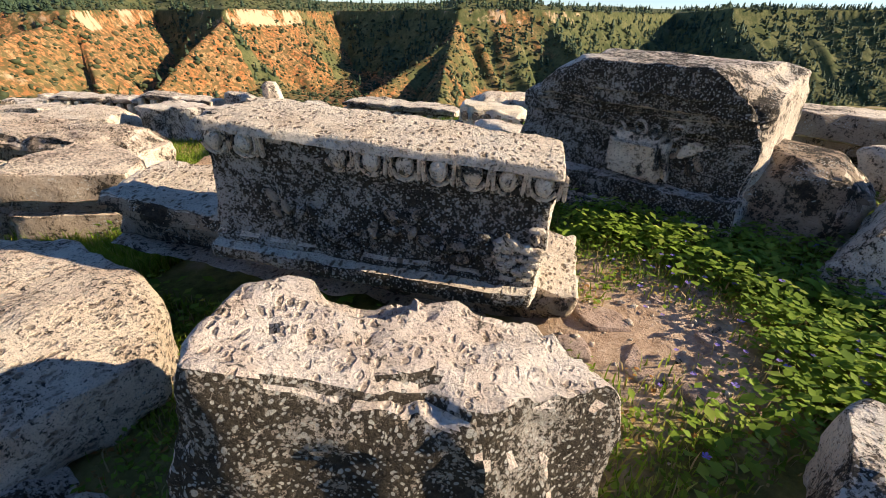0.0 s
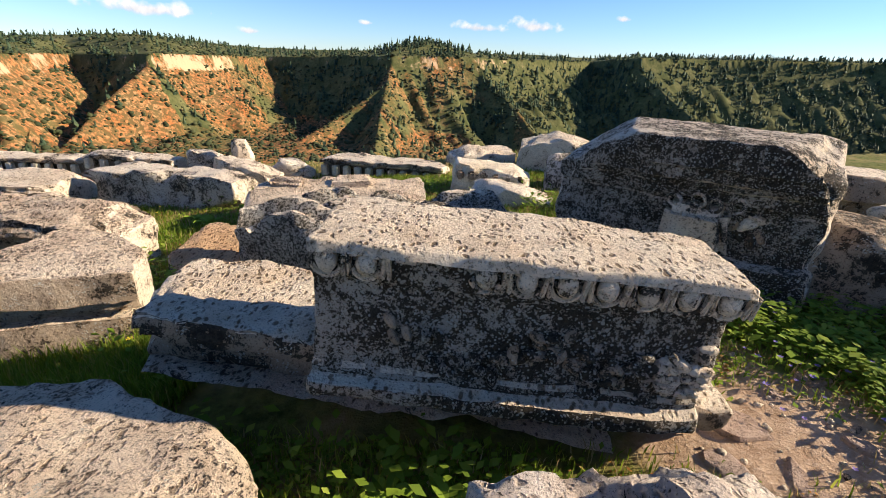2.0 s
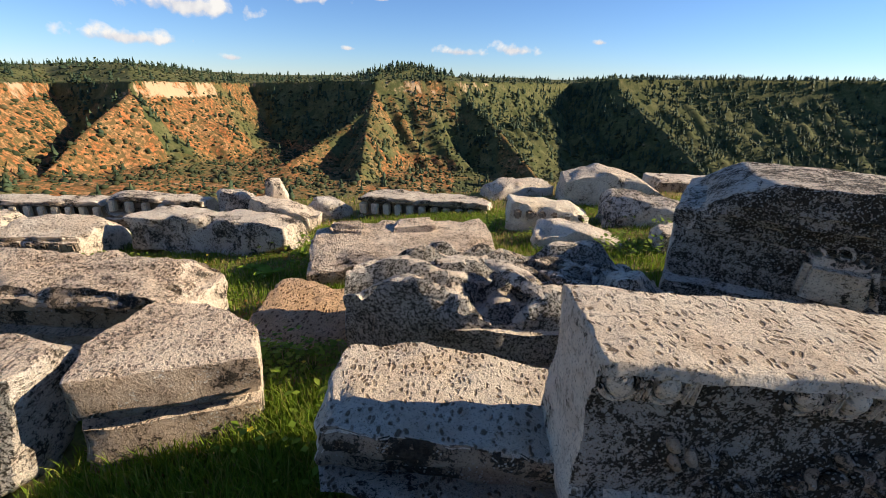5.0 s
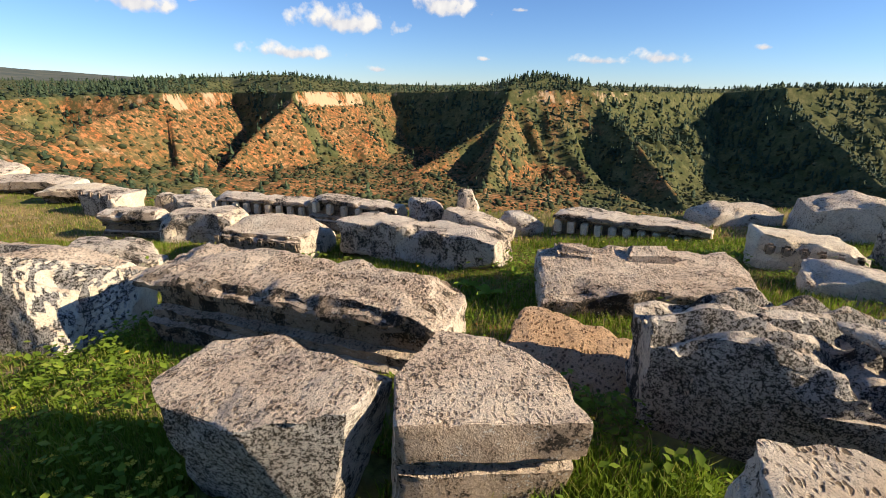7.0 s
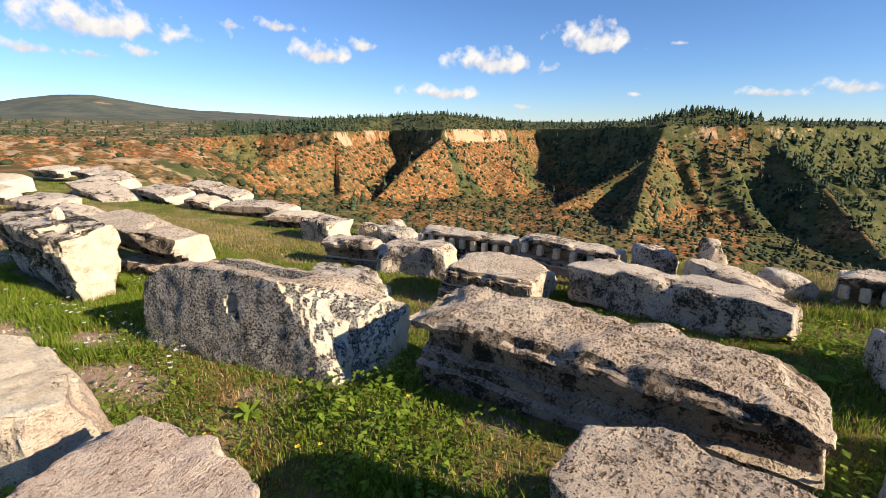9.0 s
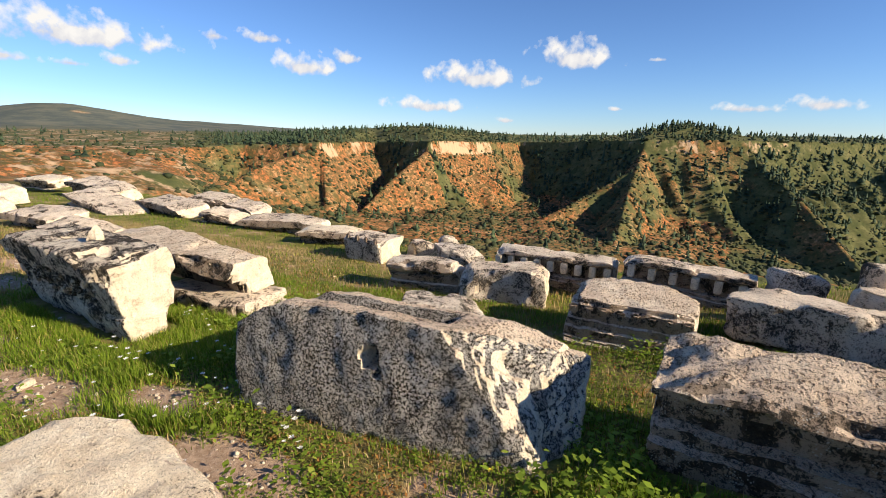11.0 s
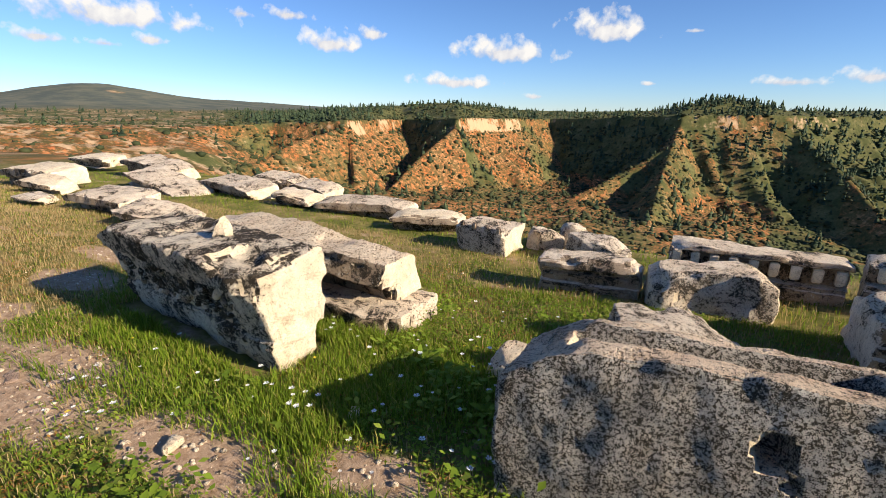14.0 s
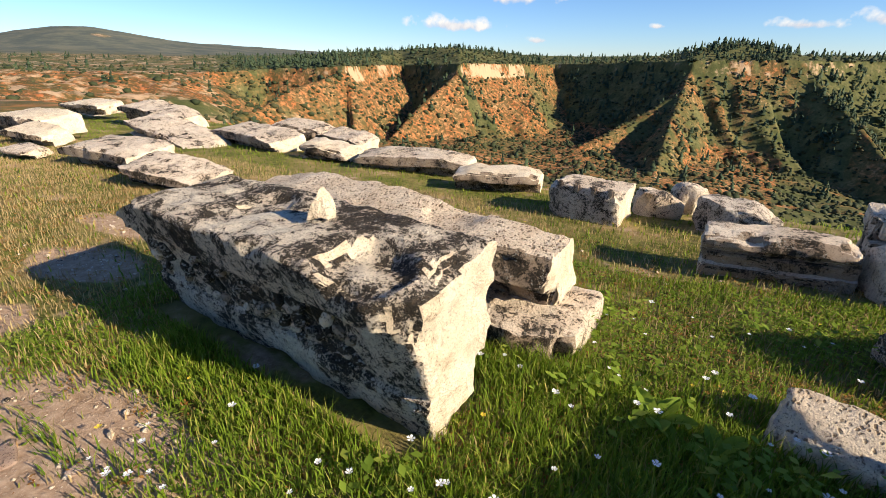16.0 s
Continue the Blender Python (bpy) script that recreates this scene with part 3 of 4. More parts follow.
def block_mesh(name, size, step, r, chops=(), profile=(), ends=False, rough=0.017, lumps=0.03, pits=0.0, seed=1, taper=(0, 0), hollows=(), dark=None, tops=None, bare=None, main=None, chip=0.12, lip=2.0, folds=0.0, breaks=5, trench=None):
    """A hewn block around the origin of its base. chops: planes (nx, ny, nz, d) in halves of the size that cut corners off;
    profile: (height share, inset) steps of the moulded front; hollows: (x, y, z, radius, depth) broken bites."""
    L, W, H = (s / 2 for s in size)
    extra = []
    for h, _ in profile:
        extra += [-H + 2 * H * h - 0.006, -H + 2 * H * h + 0.006]
    cuts = (axis_cuts(L, r, step), axis_cuts(W, r, step), axis_cuts(H, r, step, extra))
    bm = bmesh.new()
    index = {}

    def vert(p):
        key = tuple(round(c, 4) for c in p)
        if key not in index:
            index[key] = bm.verts.new(p)
        return index[key]

    for ax in range(3):
        a, b = [k for k in range(3) if k != ax]
        for side in (-1, 1):
            at = cuts[ax][0] if side < 0 else cuts[ax][-1]
            for i in range(len(cuts[a]) - 1):
                for j in range(len(cuts[b]) - 1):
                    corner = []
                    for u, v in ((i, j), (i + 1, j), (i + 1, j + 1), (i, j + 1)):
                        p = [0.0, 0.0, 0.0]
                        p[ax], p[a], p[b] = at, cuts[a][u], cuts[b][v]
                        corner.append(vert(p))
                    if (side > 0) != (ax != 1):
                        corner.reverse()
                    bm.faces.new(corner)
    for f in bm.faces:
        f.smooth = True
    luck = random.Random(seed * 31 + 7)
    broken = []
    for _ in range(breaks):
        sx, sy, sz = luck.choice((-1, 1)), luck.choice((-1, 1)), luck.choice((-0.6, 1, 1))
        if luck.random() < 0.5:
            broken.append((sx, sy * luck.uniform(0.6, 1.2), sz, 1.6 + luck.uniform(0.55, 0.9)))
        else:
            flat = luck.choice(((sx, luck.uniform(-0.3, 0.3), 1), (luck.uniform(-0.3, 0.3), sy, 1), (sx, sy, luck.uniform(-0.2, 0.4))))
            broken.append((*flat, luck.uniform(1.72, 1.9)))
    chops = (*chops, *broken)
    lumps = lumps * 0.6
    inner = Vector((L - r, W - r, H - r))
    off = Vector((seed * 7.13, seed * 3.71, seed * 5.37))
    for v in bm.verts:
        p = v.co.copy()
        front = p.y < -W + 1e-4
        q = Vector([max(-inner[k], min(inner[k], p[k])) for k in range(3)])
        d = p - q
        if d.length > 1e-6:
            p = q + d.normalized() * r
        sh = (p.z + H) / (2 * H)
        if profile:
            inset = 0.0
            for h, val in profile:
                if sh >= h:
                    inset = val
            if p.y < -W * 0.2:
                p.y += inset * min(1.0, (-W * 0.2 - p.y) / (W * 0.5))
            if ends and abs(p.x) > L * 0.6:
                p.x -= math.copysign(inset * min(1.0, (abs(p.x) - L * 0.6) / (L * 0.3)), p.x)
        p.x *= 1 - taper[0] * (1 - sh)
        p.y *= 1 - taper[1] * (1 - sh)
        for nx, ny, nz, dist in chops:
            n = Vector((nx / L, ny / W, nz / H))
            k = (nx * p.x / L + ny * p.y / W + nz * p.z / H) - dist
            if k > 0:
                p -= n * (k / n.length_squared)
        for hx, hy, hz, rad, deep in hollows:
            c = Vector((hx * L, hy * W, hz * H))
            k = (p - c).length / rad
            if k < 1:
                p += (Vector((0, 1, 0)) if hy <= -1 else (Vector((p.x * 0.8, 0, -H * 0.4)) - p).normalized()) * deep * (1 - k ** 6)
        if trench and p.z > 0:
            # a channel cut along the top: x from, x to, y, half width, depth
            x0, x1, ty, half, deep = trench
            inside = min(smooth(x0 * L, x0 * L + 0.1, p.x), smooth(x1 * L, x1 * L - 0.1, p.x)) * smooth(half, half * 0.6, abs(p.y - ty * W))
            p.z -= deep * float(inside) * smooth(0.2, 0.8, sh)
        gaps = sorted((L - abs(v.co.x), W - abs(v.co.y), H - abs(v.co.z)))
        bite = max(0.0, 1 - gaps[1] / 0.11) * max(0.0, noise.noise(p * 4.5 + off * 1.7) + 0.12)
        p -= Vector((p.x, p.y, p.z * 0.8)).normalized() * bite * chip
        n1 = noise.noise_vector(p * 2.3 + off)
        n2 = noise.noise_vector(p * 8.0 + off)
        n3 = noise.noise_vector(p * 24.0 + off)
        p += n1 * lumps + n2 * rough + n3 * rough * 0.55
        if folds and sh > 0.55:
            ridge = abs(noise.noise(Vector((p.x * 2.4 + p.y * 2.0, p.y * 5.5 - p.x * 1.5, p.z)) + off))
            p.z -= folds * max(0.0, 0.45 - ridge) * (sh - 0.55) * 4.0
        if pits and p.z > H * 0.2:
            c = noise.noise(p * 17.0 + off)
            p.z -= pits * max(0.0, c - 0.08)
        v.co = p + Vector((0, 0, H))
    bm.normal_update()
    # main covers all; tops goes on upward faces, bare on +x ends
    mats = [main or MARBLE]
    # dark goes on the -y fronts; with SHADE it paints their lack of light
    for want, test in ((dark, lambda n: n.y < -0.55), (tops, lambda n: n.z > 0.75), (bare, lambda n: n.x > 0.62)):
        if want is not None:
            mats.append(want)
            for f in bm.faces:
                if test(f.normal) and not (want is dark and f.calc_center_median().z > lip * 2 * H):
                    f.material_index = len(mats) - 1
    mesh = bpy.data.meshes.new(name)
    bm.to_mesh(mesh)
    bm.free()
    for m in mats:
        mesh.materials.append(m)
    mesh.set_sharp_from_angle(angle=radians(34))
    return mesh


def stone(label, x, y, size, yaw, z0, tilt=(0, 0), name="marble_block", step=0.06, r=0.03, foot=True, **shape):
    """A fallen block of the ruin: place of its base, size, turn and tilt in degrees."""
    stone.count += 1
    mesh = block_mesh(name, size, step * 0.82 if step > 0.04 else step, r, seed=stone.count, **shape)
    ob = new(name, mesh)
    ob.matrix_world = pose(x, y, z0, tilt[0], tilt[1], yaw)
    if foot:
        FOOT.append((x, y, size[0] / 2, size[1] / 2, radians(yaw)))
    return tagged(ob, label, "stone block", "fallen blocks of the ruin")


stone.count = 0


def part(name, bm, material, parent, label=""):
    mesh = bpy.data.meshes.new(name)
    for f in bm.faces:
        f.smooth = True
    bm.to_mesh(mesh)
    bm.free()
    mesh.set_sharp_from_angle(angle=radians(30))
    mesh.materials.append(material)
    ob = new(name, mesh)
    ob.parent = parent
    return tagged(ob, label) if label else ob


def shared(name, mesh, parent, m):
    ob = new(name, mesh)
    ob.parent = parent
    ob.matrix_basis = m
    return ob


def rounded_bm(size, bevel=0.01, jitter=0.004, seed=0):
    bm = bmesh.new()
    bmesh.ops.create_cube(bm, size=1.0)
    for v in bm.verts:
        v.co = Vector((v.co.x * size[0], v.co.y * size[1], v.co.z * size[2]))
    bmesh.ops.bevel(bm, geom=bm.edges[:], offset=bevel, segments=2, affect="EDGES")
    for v in bm.verts:
        v.co += noise.noise_vector(v.co * 9 + Vector((seed, 0, 0))) * jitter
    return bm


def egg_bm(w, d, h, seed=0):
    bm = bmesh.new()
    bmesh.ops.create_icosphere(bm, subdivisions=2, radius=0.5)
    for v in bm.verts:
        k = 1.0 + 0.25 * v.co.z
        v.co = Vector((v.co.x * w * k, v.co.y * d, v.co.z * h)) + noise.noise_vector(v.co * 3 + Vector((seed, 0, 0))) * 0.06 * w
    return bm


def mesh_of(name, bm, material):
    mesh = bpy.data.meshes.new(name)
    for f in bm.faces:
        f.smooth = True
    bm.to_mesh(mesh)
    bm.free()
    mesh.set_sharp_from_angle(angle=radians(30))
    mesh.materials.append(material)
    return mesh


def arc_bm(rx, rz, thick, a0=200, a1=340):
    """A raised rim, half round, that frames an egg."""
    bm = bmesh.new()
    rings = []
    for i in range(11):
        a = radians(a0 + (a1 - a0) * i / 10)
        c, n = Vector((rx * math.cos(a), 0, rz * math.sin(a))), Vector((math.cos(a), 0, math.sin(a)))
        rings.append([bm.verts.new(c + n * thick * math.cos(b) + Vector((0, -thick * 1.2 * math.sin(b), 0))) for b in (0, 1.05, 2.09, 3.14, 4.7)])
    for p, q in zip(rings, rings[1:]):
        for k in range(5):
            bm.faces.new((p[k], p[(k + 1) % 5], q[(k + 1) % 5], q[k]))
    bm.normal_update()
    return bm


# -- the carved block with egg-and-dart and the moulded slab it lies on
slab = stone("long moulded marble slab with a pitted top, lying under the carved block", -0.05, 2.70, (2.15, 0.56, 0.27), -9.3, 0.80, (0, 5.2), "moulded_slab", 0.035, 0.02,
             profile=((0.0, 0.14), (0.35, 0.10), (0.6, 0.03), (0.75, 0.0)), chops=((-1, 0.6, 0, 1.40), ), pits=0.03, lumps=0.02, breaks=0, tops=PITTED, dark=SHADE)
# lichened front reaches up behind the eggs, painting the shade of their crevices
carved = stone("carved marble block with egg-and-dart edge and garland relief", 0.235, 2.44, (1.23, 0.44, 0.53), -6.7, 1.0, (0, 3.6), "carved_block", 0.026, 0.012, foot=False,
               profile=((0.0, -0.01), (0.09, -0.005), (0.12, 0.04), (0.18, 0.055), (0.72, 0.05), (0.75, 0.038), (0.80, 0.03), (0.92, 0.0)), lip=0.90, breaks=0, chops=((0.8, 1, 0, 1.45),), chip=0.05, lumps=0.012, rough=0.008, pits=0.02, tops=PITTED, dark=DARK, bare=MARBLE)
egg = mesh_of("egg", egg_bm(0.062, 0.052, 0.080), MARBLE)
rim = mesh_of("egg_rim", arc_bm(0.045, 0.056, 0.008), MARBLE)
dart = mesh_of("dart", rounded_bm((0.013, 0.036, 0.085), 0.005, 0.002), MARBLE)
for i in range(11):
    x = -0.56 + 0.112 * i
    if i in (2, 3):
        continue
    shared("egg", egg, carved, pose(x, -0.196, 0.456, 14, 0, 0))
    shared("egg_rim", rim, carved, pose(x, -0.200, 0.462, 14, 0, 0))
    shared("dart", dart, carved, pose(x + 0.050, -0.198, 0.458, 14, 4, 0))
    shared("dart", dart, carved, pose(x + 0.064, -0.198, 0.458, 14, -4, 0))
rng = random.Random(5)
leaf = [mesh_of("garland_leaf", egg_bm(0.06, 0.035, 0.032, s), m) for s, m in enumerate((DARK, DARK, SHADE, MARBLE))]
for i in range(70):
    u = i / 69
    x = -0.36 + 0.92 * u
    z = 0.25 - 0.10 * math.sin(u * math.pi * 2) * (1 if u < 0.5 else -0.7)
    k = 3 if u > 0.86 else rng.choice((0, 1, 2))
    shared("garland_leaf", leaf[k], carved, pose(x + rng.uniform(-0.03, 0.03), -0.178 + rng.uniform(0, 0.012), z + rng.uniform(-0.055, 0.055), 0, rng.uniform(-80, 80), 0))
for i in range(16):
    shared("garland_leaf", leaf[3], carved, pose(0.52 + rng.uniform(-0.06, 0.06), -0.172, 0.19 + rng.uniform(-0.07, 0.06), 0, rng.uniform(-40, 40), 0))

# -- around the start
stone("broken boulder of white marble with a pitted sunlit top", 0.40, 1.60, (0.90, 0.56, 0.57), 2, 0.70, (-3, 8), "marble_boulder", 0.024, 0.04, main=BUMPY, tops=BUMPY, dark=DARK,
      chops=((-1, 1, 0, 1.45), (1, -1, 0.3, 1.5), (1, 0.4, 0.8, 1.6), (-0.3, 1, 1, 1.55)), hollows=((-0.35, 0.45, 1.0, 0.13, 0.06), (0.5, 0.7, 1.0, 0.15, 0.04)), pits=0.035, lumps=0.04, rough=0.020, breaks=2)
stone("slanted marble block with lichen and a lifting hole", -1.00, 2.02, (1.14, 0.68, 0.38), -26, 0.62, (0, 0), step=0.04, r=0.03, main=DOTTED, dark=SPECKLED,
      chops=((1, 0, 0.9, 1.35), (0.5, -1, 0.7, 1.55), (0.9, 0.8, 0, 1.3)), hollows=((-0.35, -0.25, 1.0, 0.05, 0.05),), lumps=0.03)
stone("reddish grey marble block beside the path", 1.72, 1.48, (0.95, 0.6, 0.34), 22, 0.72, (4, 0), step=0.05, main=GREY, chops=((-1, 1, 0, 1.2), (-1, 0, 0.8, 1.3)), lumps=0.03)
# its unseen right side is enlarged so that its shadow reaches the path
stone("dark grey rock half sunk in the grass", 2.84, 2.72, (1.25, 0.85, 0.62), 30, 0.70, (0, 0), step=0.06, r=0.06, main=GREY, dark=DARK, chops=((-1, -0.4, 0.9, 1.15), (-0.6, 1, 0.3, 1.2)), lumps=0.05)
stone("small chip of grey marble in the grass", -0.66, 1.5, (0.3, 0.2, 0.2), 20, 0.56, (0, 12), "marble_chip", 0.05, 0.03, main=GREY, chops=((1, 0, 1, 1.2),), lumps=0.03)
stone("small upright chip of pale marble", -0.36, 1.45, (0.16, 0.14, 0.24), 35, 0.58, (0, -14), "marble_chip", 0.04, 0.02, main=MARBLE, chops=((1, 0, 1, 1.1),), lumps=0.02)

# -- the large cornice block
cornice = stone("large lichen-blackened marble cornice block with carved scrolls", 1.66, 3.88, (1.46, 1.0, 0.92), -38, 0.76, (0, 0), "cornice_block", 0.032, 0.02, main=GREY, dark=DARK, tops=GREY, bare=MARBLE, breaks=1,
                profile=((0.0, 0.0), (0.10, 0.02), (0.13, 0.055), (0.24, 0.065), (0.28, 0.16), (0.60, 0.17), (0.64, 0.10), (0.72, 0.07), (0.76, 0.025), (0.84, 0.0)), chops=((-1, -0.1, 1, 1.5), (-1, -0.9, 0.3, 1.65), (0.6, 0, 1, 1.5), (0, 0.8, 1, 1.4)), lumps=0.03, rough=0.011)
console = part("console", rounded_bm((0.34, 0.2, 0.26), 0.04, 0.05, 3), MARBLE, cornice, "pale carved console bracket")
console.matrix_basis = pose(0.12, -0.335, 0.42, 8, 0, 0)
scroll = mesh_of("scroll", arc_bm(0.038, 0.032, 0.010, 0, 350), GREY)
for k, x in enumerate((0.0, 0.10, 0.2, 0.29)):
    shared("scroll", scroll, cornice, pose(x + 0.02 * (k % 2), -0.405, 0.56 + 0.02 * (k % 2), 8, 40 * k, 10 * k - 15))
for i in range(14):
    shared("acanthus_leaf", leaf[rng.choice((0, 2, 3))], cornice, Matrix(pose(0.36 + rng.uniform(-0.06, 0.1), -0.33 + rng.uniform(-0.03, 0.02), 0.45 + rng.uniform(-0.08, 0.07), 0, rng.uniform(-90, 90), 0)) @ Matrix.Scale(1.6, 4))
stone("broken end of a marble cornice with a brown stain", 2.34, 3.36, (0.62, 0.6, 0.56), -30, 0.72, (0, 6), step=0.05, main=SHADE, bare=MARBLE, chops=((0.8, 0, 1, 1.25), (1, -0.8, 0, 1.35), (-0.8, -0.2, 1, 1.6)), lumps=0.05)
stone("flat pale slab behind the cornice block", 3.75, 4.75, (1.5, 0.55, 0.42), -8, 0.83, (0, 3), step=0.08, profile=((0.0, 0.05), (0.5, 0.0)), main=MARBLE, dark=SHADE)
stone("rounded pale broken stone", 3.55, 3.95, (0.7, 0.5, 0.32), 12, 0.82, (0, 4), step=0.07, r=0.06, main=MARBLE, dark=GREY, chops=((1, -1, 0, 1.2),), lumps=0.05)

# -- behind the carved block
acanthus = stone("large weathered marble block with hollowed acanthus carving", -0.17, 3.86, (1.90, 0.80, 0.66), -3, 0.52, (0, 1), "acanthus_block", 0.03, 0.02, main=BLOTCHED, dark=SPECKLED, tops=MARBLE, folds=0.16, breaks=2, profile=((0.0, 0.06), (0.22, 0.02), (0.30, 0.07), (0.40, 0.0), (0.70, 0.03)),
                 chops=((-1, -0.95, 0, 1.30), (-1, 0.3, 1, 1.75), (1, 0, 0.7, 1.42), (0, -0.5, 1, 1.36), (1, 0.8, 0, 1.4)),
                 hollows=((-0.12, -0.55, 0.9, 0.2, 0.12), (0.12, 0.0, 1.0, 0.17, 0.10), (0.38, -0.45, 0.9, 0.16, 0.11), (0.6, 0.3, 1.0, 0.2, 0.08), (-0.3, 0.3, 1.0, 0.25, 0.05)), lumps=0.035, rough=0.013)
for k in range(9):
    bm = egg_bm(0.34, 0.10, 0.07, k)
    fold = part("leaf_fold", bm, MARBLE if k % 2 else GREY, acanthus)
    fold.matrix_basis = pose(0.0 + 0.10 * k - 0.1 * (k % 3), -0.2 + 0.12 * (k % 4), 0.625 - 0.010 * k, 14, 10, -50 + 22 * (k % 4))
stone("low slab with an orange tooled top in the grass", -1.36, 4.36, (0.84, 0.66, 0.25), -16, 0.42, (13, 5), step=0.05, main=ORANGE, dark=MARBLE, chops=((-1, -1, 0, 1.55),), pits=0.04, lumps=0.015)
flat = stone("flat marble block with a stepped socket cut in its top", -0.75, 5.46, (1.62, 0.92, 0.40), 2, 0.42, (3, 0), step=0.045, main=MARBLE, tops=DOTTED, dark=SHADE, chops=((1, -1, 0, 1.6),), lumps=0.02)
for x, y, w, d in ((-0.50, 0.24, 0.36, 0.34), (0.12, 0.22, 0.46, 0.26)):
    ledge = part("raised_ledge", rounded_bm((w * 0.8, d, 0.13), 0.03, 0.09, 7 * x), DOTTED, flat)
    ledge.matrix_basis = pose(x, y, 0.40, 0, 0, 4)


def dentil_slab(label, x, y, length, yaw, z0, height, count, depth=0.5, tilt=(0, 0), each=(0.085, 0.09, 0.15)):
    # SHADE behind the cream teeth paints the shade of the gaps
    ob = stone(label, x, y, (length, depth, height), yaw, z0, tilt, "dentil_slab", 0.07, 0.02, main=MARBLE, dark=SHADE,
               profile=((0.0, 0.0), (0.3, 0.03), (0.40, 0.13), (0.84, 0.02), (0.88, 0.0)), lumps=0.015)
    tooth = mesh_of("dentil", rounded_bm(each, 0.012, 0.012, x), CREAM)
    for i in range(count):
        px = -length / 2 + length * (i + 0.5) / count
        shared("dentil", tooth, ob, pose(px, -depth / 2 + 0.045, height * 0.66, 0, 0, 0))
    return ob


dentil_slab("marble cornice slab with a row of dentils", -0.42, 7.50, 1.76, -17, 0.20, 0.50, 11)
edged = stone("pale marble block with a fluted edge", 0.82, 6.28, (0.86, 0.46, 0.36), -12, 0.56, (0, 3), step=0.06, main=CREAM, chops=((1, 0, 0.8, 1.4), (-1, -1, 0, 1.5)), lumps=0.03)
stone("long low broken marble fragment", 0.92, 5.62, (0.85, 0.4, 0.30), -14, 0.56, (0, 3), step=0.06, main=MARBLE, chops=((1, 0, 1, 1.2), (-1, -0.5, 1, 1.5)), lumps=0.04)
stone("tilted marble block with a tooled slanting top", 2.05, 7.45, (1.35, 0.8, 0.6), -14, 0.45, (0, 9), step=0.07, main=PITTED, dark=MARBLE, chops=((-1, 0, 1, 1.3), (1, 0, 1, 1.35)), lumps=0.04)
stone("thin flat marble slab at the terrace edge", 3.8, 7.9, (1.75, 0.6, 0.26), -6, 0.60, (0, 1), step=0.09, main=MARBLE, dark=SHADE, lumps=0.02)
stone("rough grey marble block in the grass", 1.95, 6.15, (1.05, 0.55, 0.38), -18, 0.62, (0, 4), step=0.06, main=GREY, chops=((1, 0, 1, 1.3), (-1, -1, 0.5, 1.5)), lumps=0.05)
stone("small low marble slab in the grass", 1.98, 5.2, (0.95, 0.45, 0.26), -10, 0.66, (0, 2), step=0.06, main=MARBLE, dark=GREY, lumps=0.03)
stone("tooled marble slab near the terrace edge", 0.98, 8.2, (0.95, 0.6, 0.4), 8, 0.36, (0, 0), step=0.07, main=PITTED, dark=MARBLE, chops=((-1, 0, 1, 1.5),), lumps=0.03)
stone("marble block with chipped upper edges", 3.3, 6.45, (1.1, 0.6, 0.36), -16, 0.62, (0, 2), step=0.07, main=GREY, chops=((-1, 0, 1, 1.4),), lumps=0.05)

# -- triangular and slanting blocks
stone("leaning marble block with a broad tooled top", -2.66, 3.28, (0.88, 0.60, 0.58), -14, 0.46, (4, -3), step=0.03, r=0.015, main=GREY, tops=DOTTED, dark=SPECKLED, taper=(0.3, 0.42), breaks=1, rough=0.010,
      chops=((-1, 1, 0, 1.35), (1, -1, 0, 1.25), (-1, -1, 0, 1.55)), pits=0.02, lumps=0.03)
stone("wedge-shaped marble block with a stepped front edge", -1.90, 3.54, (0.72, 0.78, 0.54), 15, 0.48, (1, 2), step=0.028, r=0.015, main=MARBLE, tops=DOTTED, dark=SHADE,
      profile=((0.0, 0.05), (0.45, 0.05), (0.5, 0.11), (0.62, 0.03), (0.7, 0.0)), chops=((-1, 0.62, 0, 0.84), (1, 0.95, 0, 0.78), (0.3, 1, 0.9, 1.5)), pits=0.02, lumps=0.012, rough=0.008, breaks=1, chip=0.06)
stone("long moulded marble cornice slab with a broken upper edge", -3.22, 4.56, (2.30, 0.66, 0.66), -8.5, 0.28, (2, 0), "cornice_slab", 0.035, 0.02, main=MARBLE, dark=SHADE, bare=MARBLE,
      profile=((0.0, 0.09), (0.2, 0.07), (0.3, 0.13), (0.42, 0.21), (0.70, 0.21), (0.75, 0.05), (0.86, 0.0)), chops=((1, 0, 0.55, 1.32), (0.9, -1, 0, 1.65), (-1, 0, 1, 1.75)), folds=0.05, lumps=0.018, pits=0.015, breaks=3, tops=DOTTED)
stone("long broken marble slab with a hollow underside", -2.78, 6.58, (2.0, 0.5, 0.42), -19, 0.30, (0, -2), step=0.06, main=MARBLE, dark=GREY, chops=((1, -0.4, -0.6, 1.4), (0.5, 0, 1, 1.35)), hollows=((0.1, -1, 0.3, 0.3, 0.08), (-0.4, -1, 0.2, 0.25, 0.07)), lumps=0.05)
fluted = stone("marble block with a notched edge and stepped mouldings", -4.56, 6.72, (1.10, 0.90, 0.50), -4, 0.08, (3, 0), "fluted_block", 0.045, 0.02, main=MARBLE, dark=SHADE, tops=PITTED,
               profile=((0.0, -0.06), (0.22, -0.03), (0.27, 0.0), (0.42, 0.0), (0.47, 0.03), (0.62, 0.05), (0.9, 0.07)), lumps=0.015)
notch = mesh_of("tongue", rounded_bm((0.085, 0.05, 0.12), 0.02, 0.01, 2), SHADE)
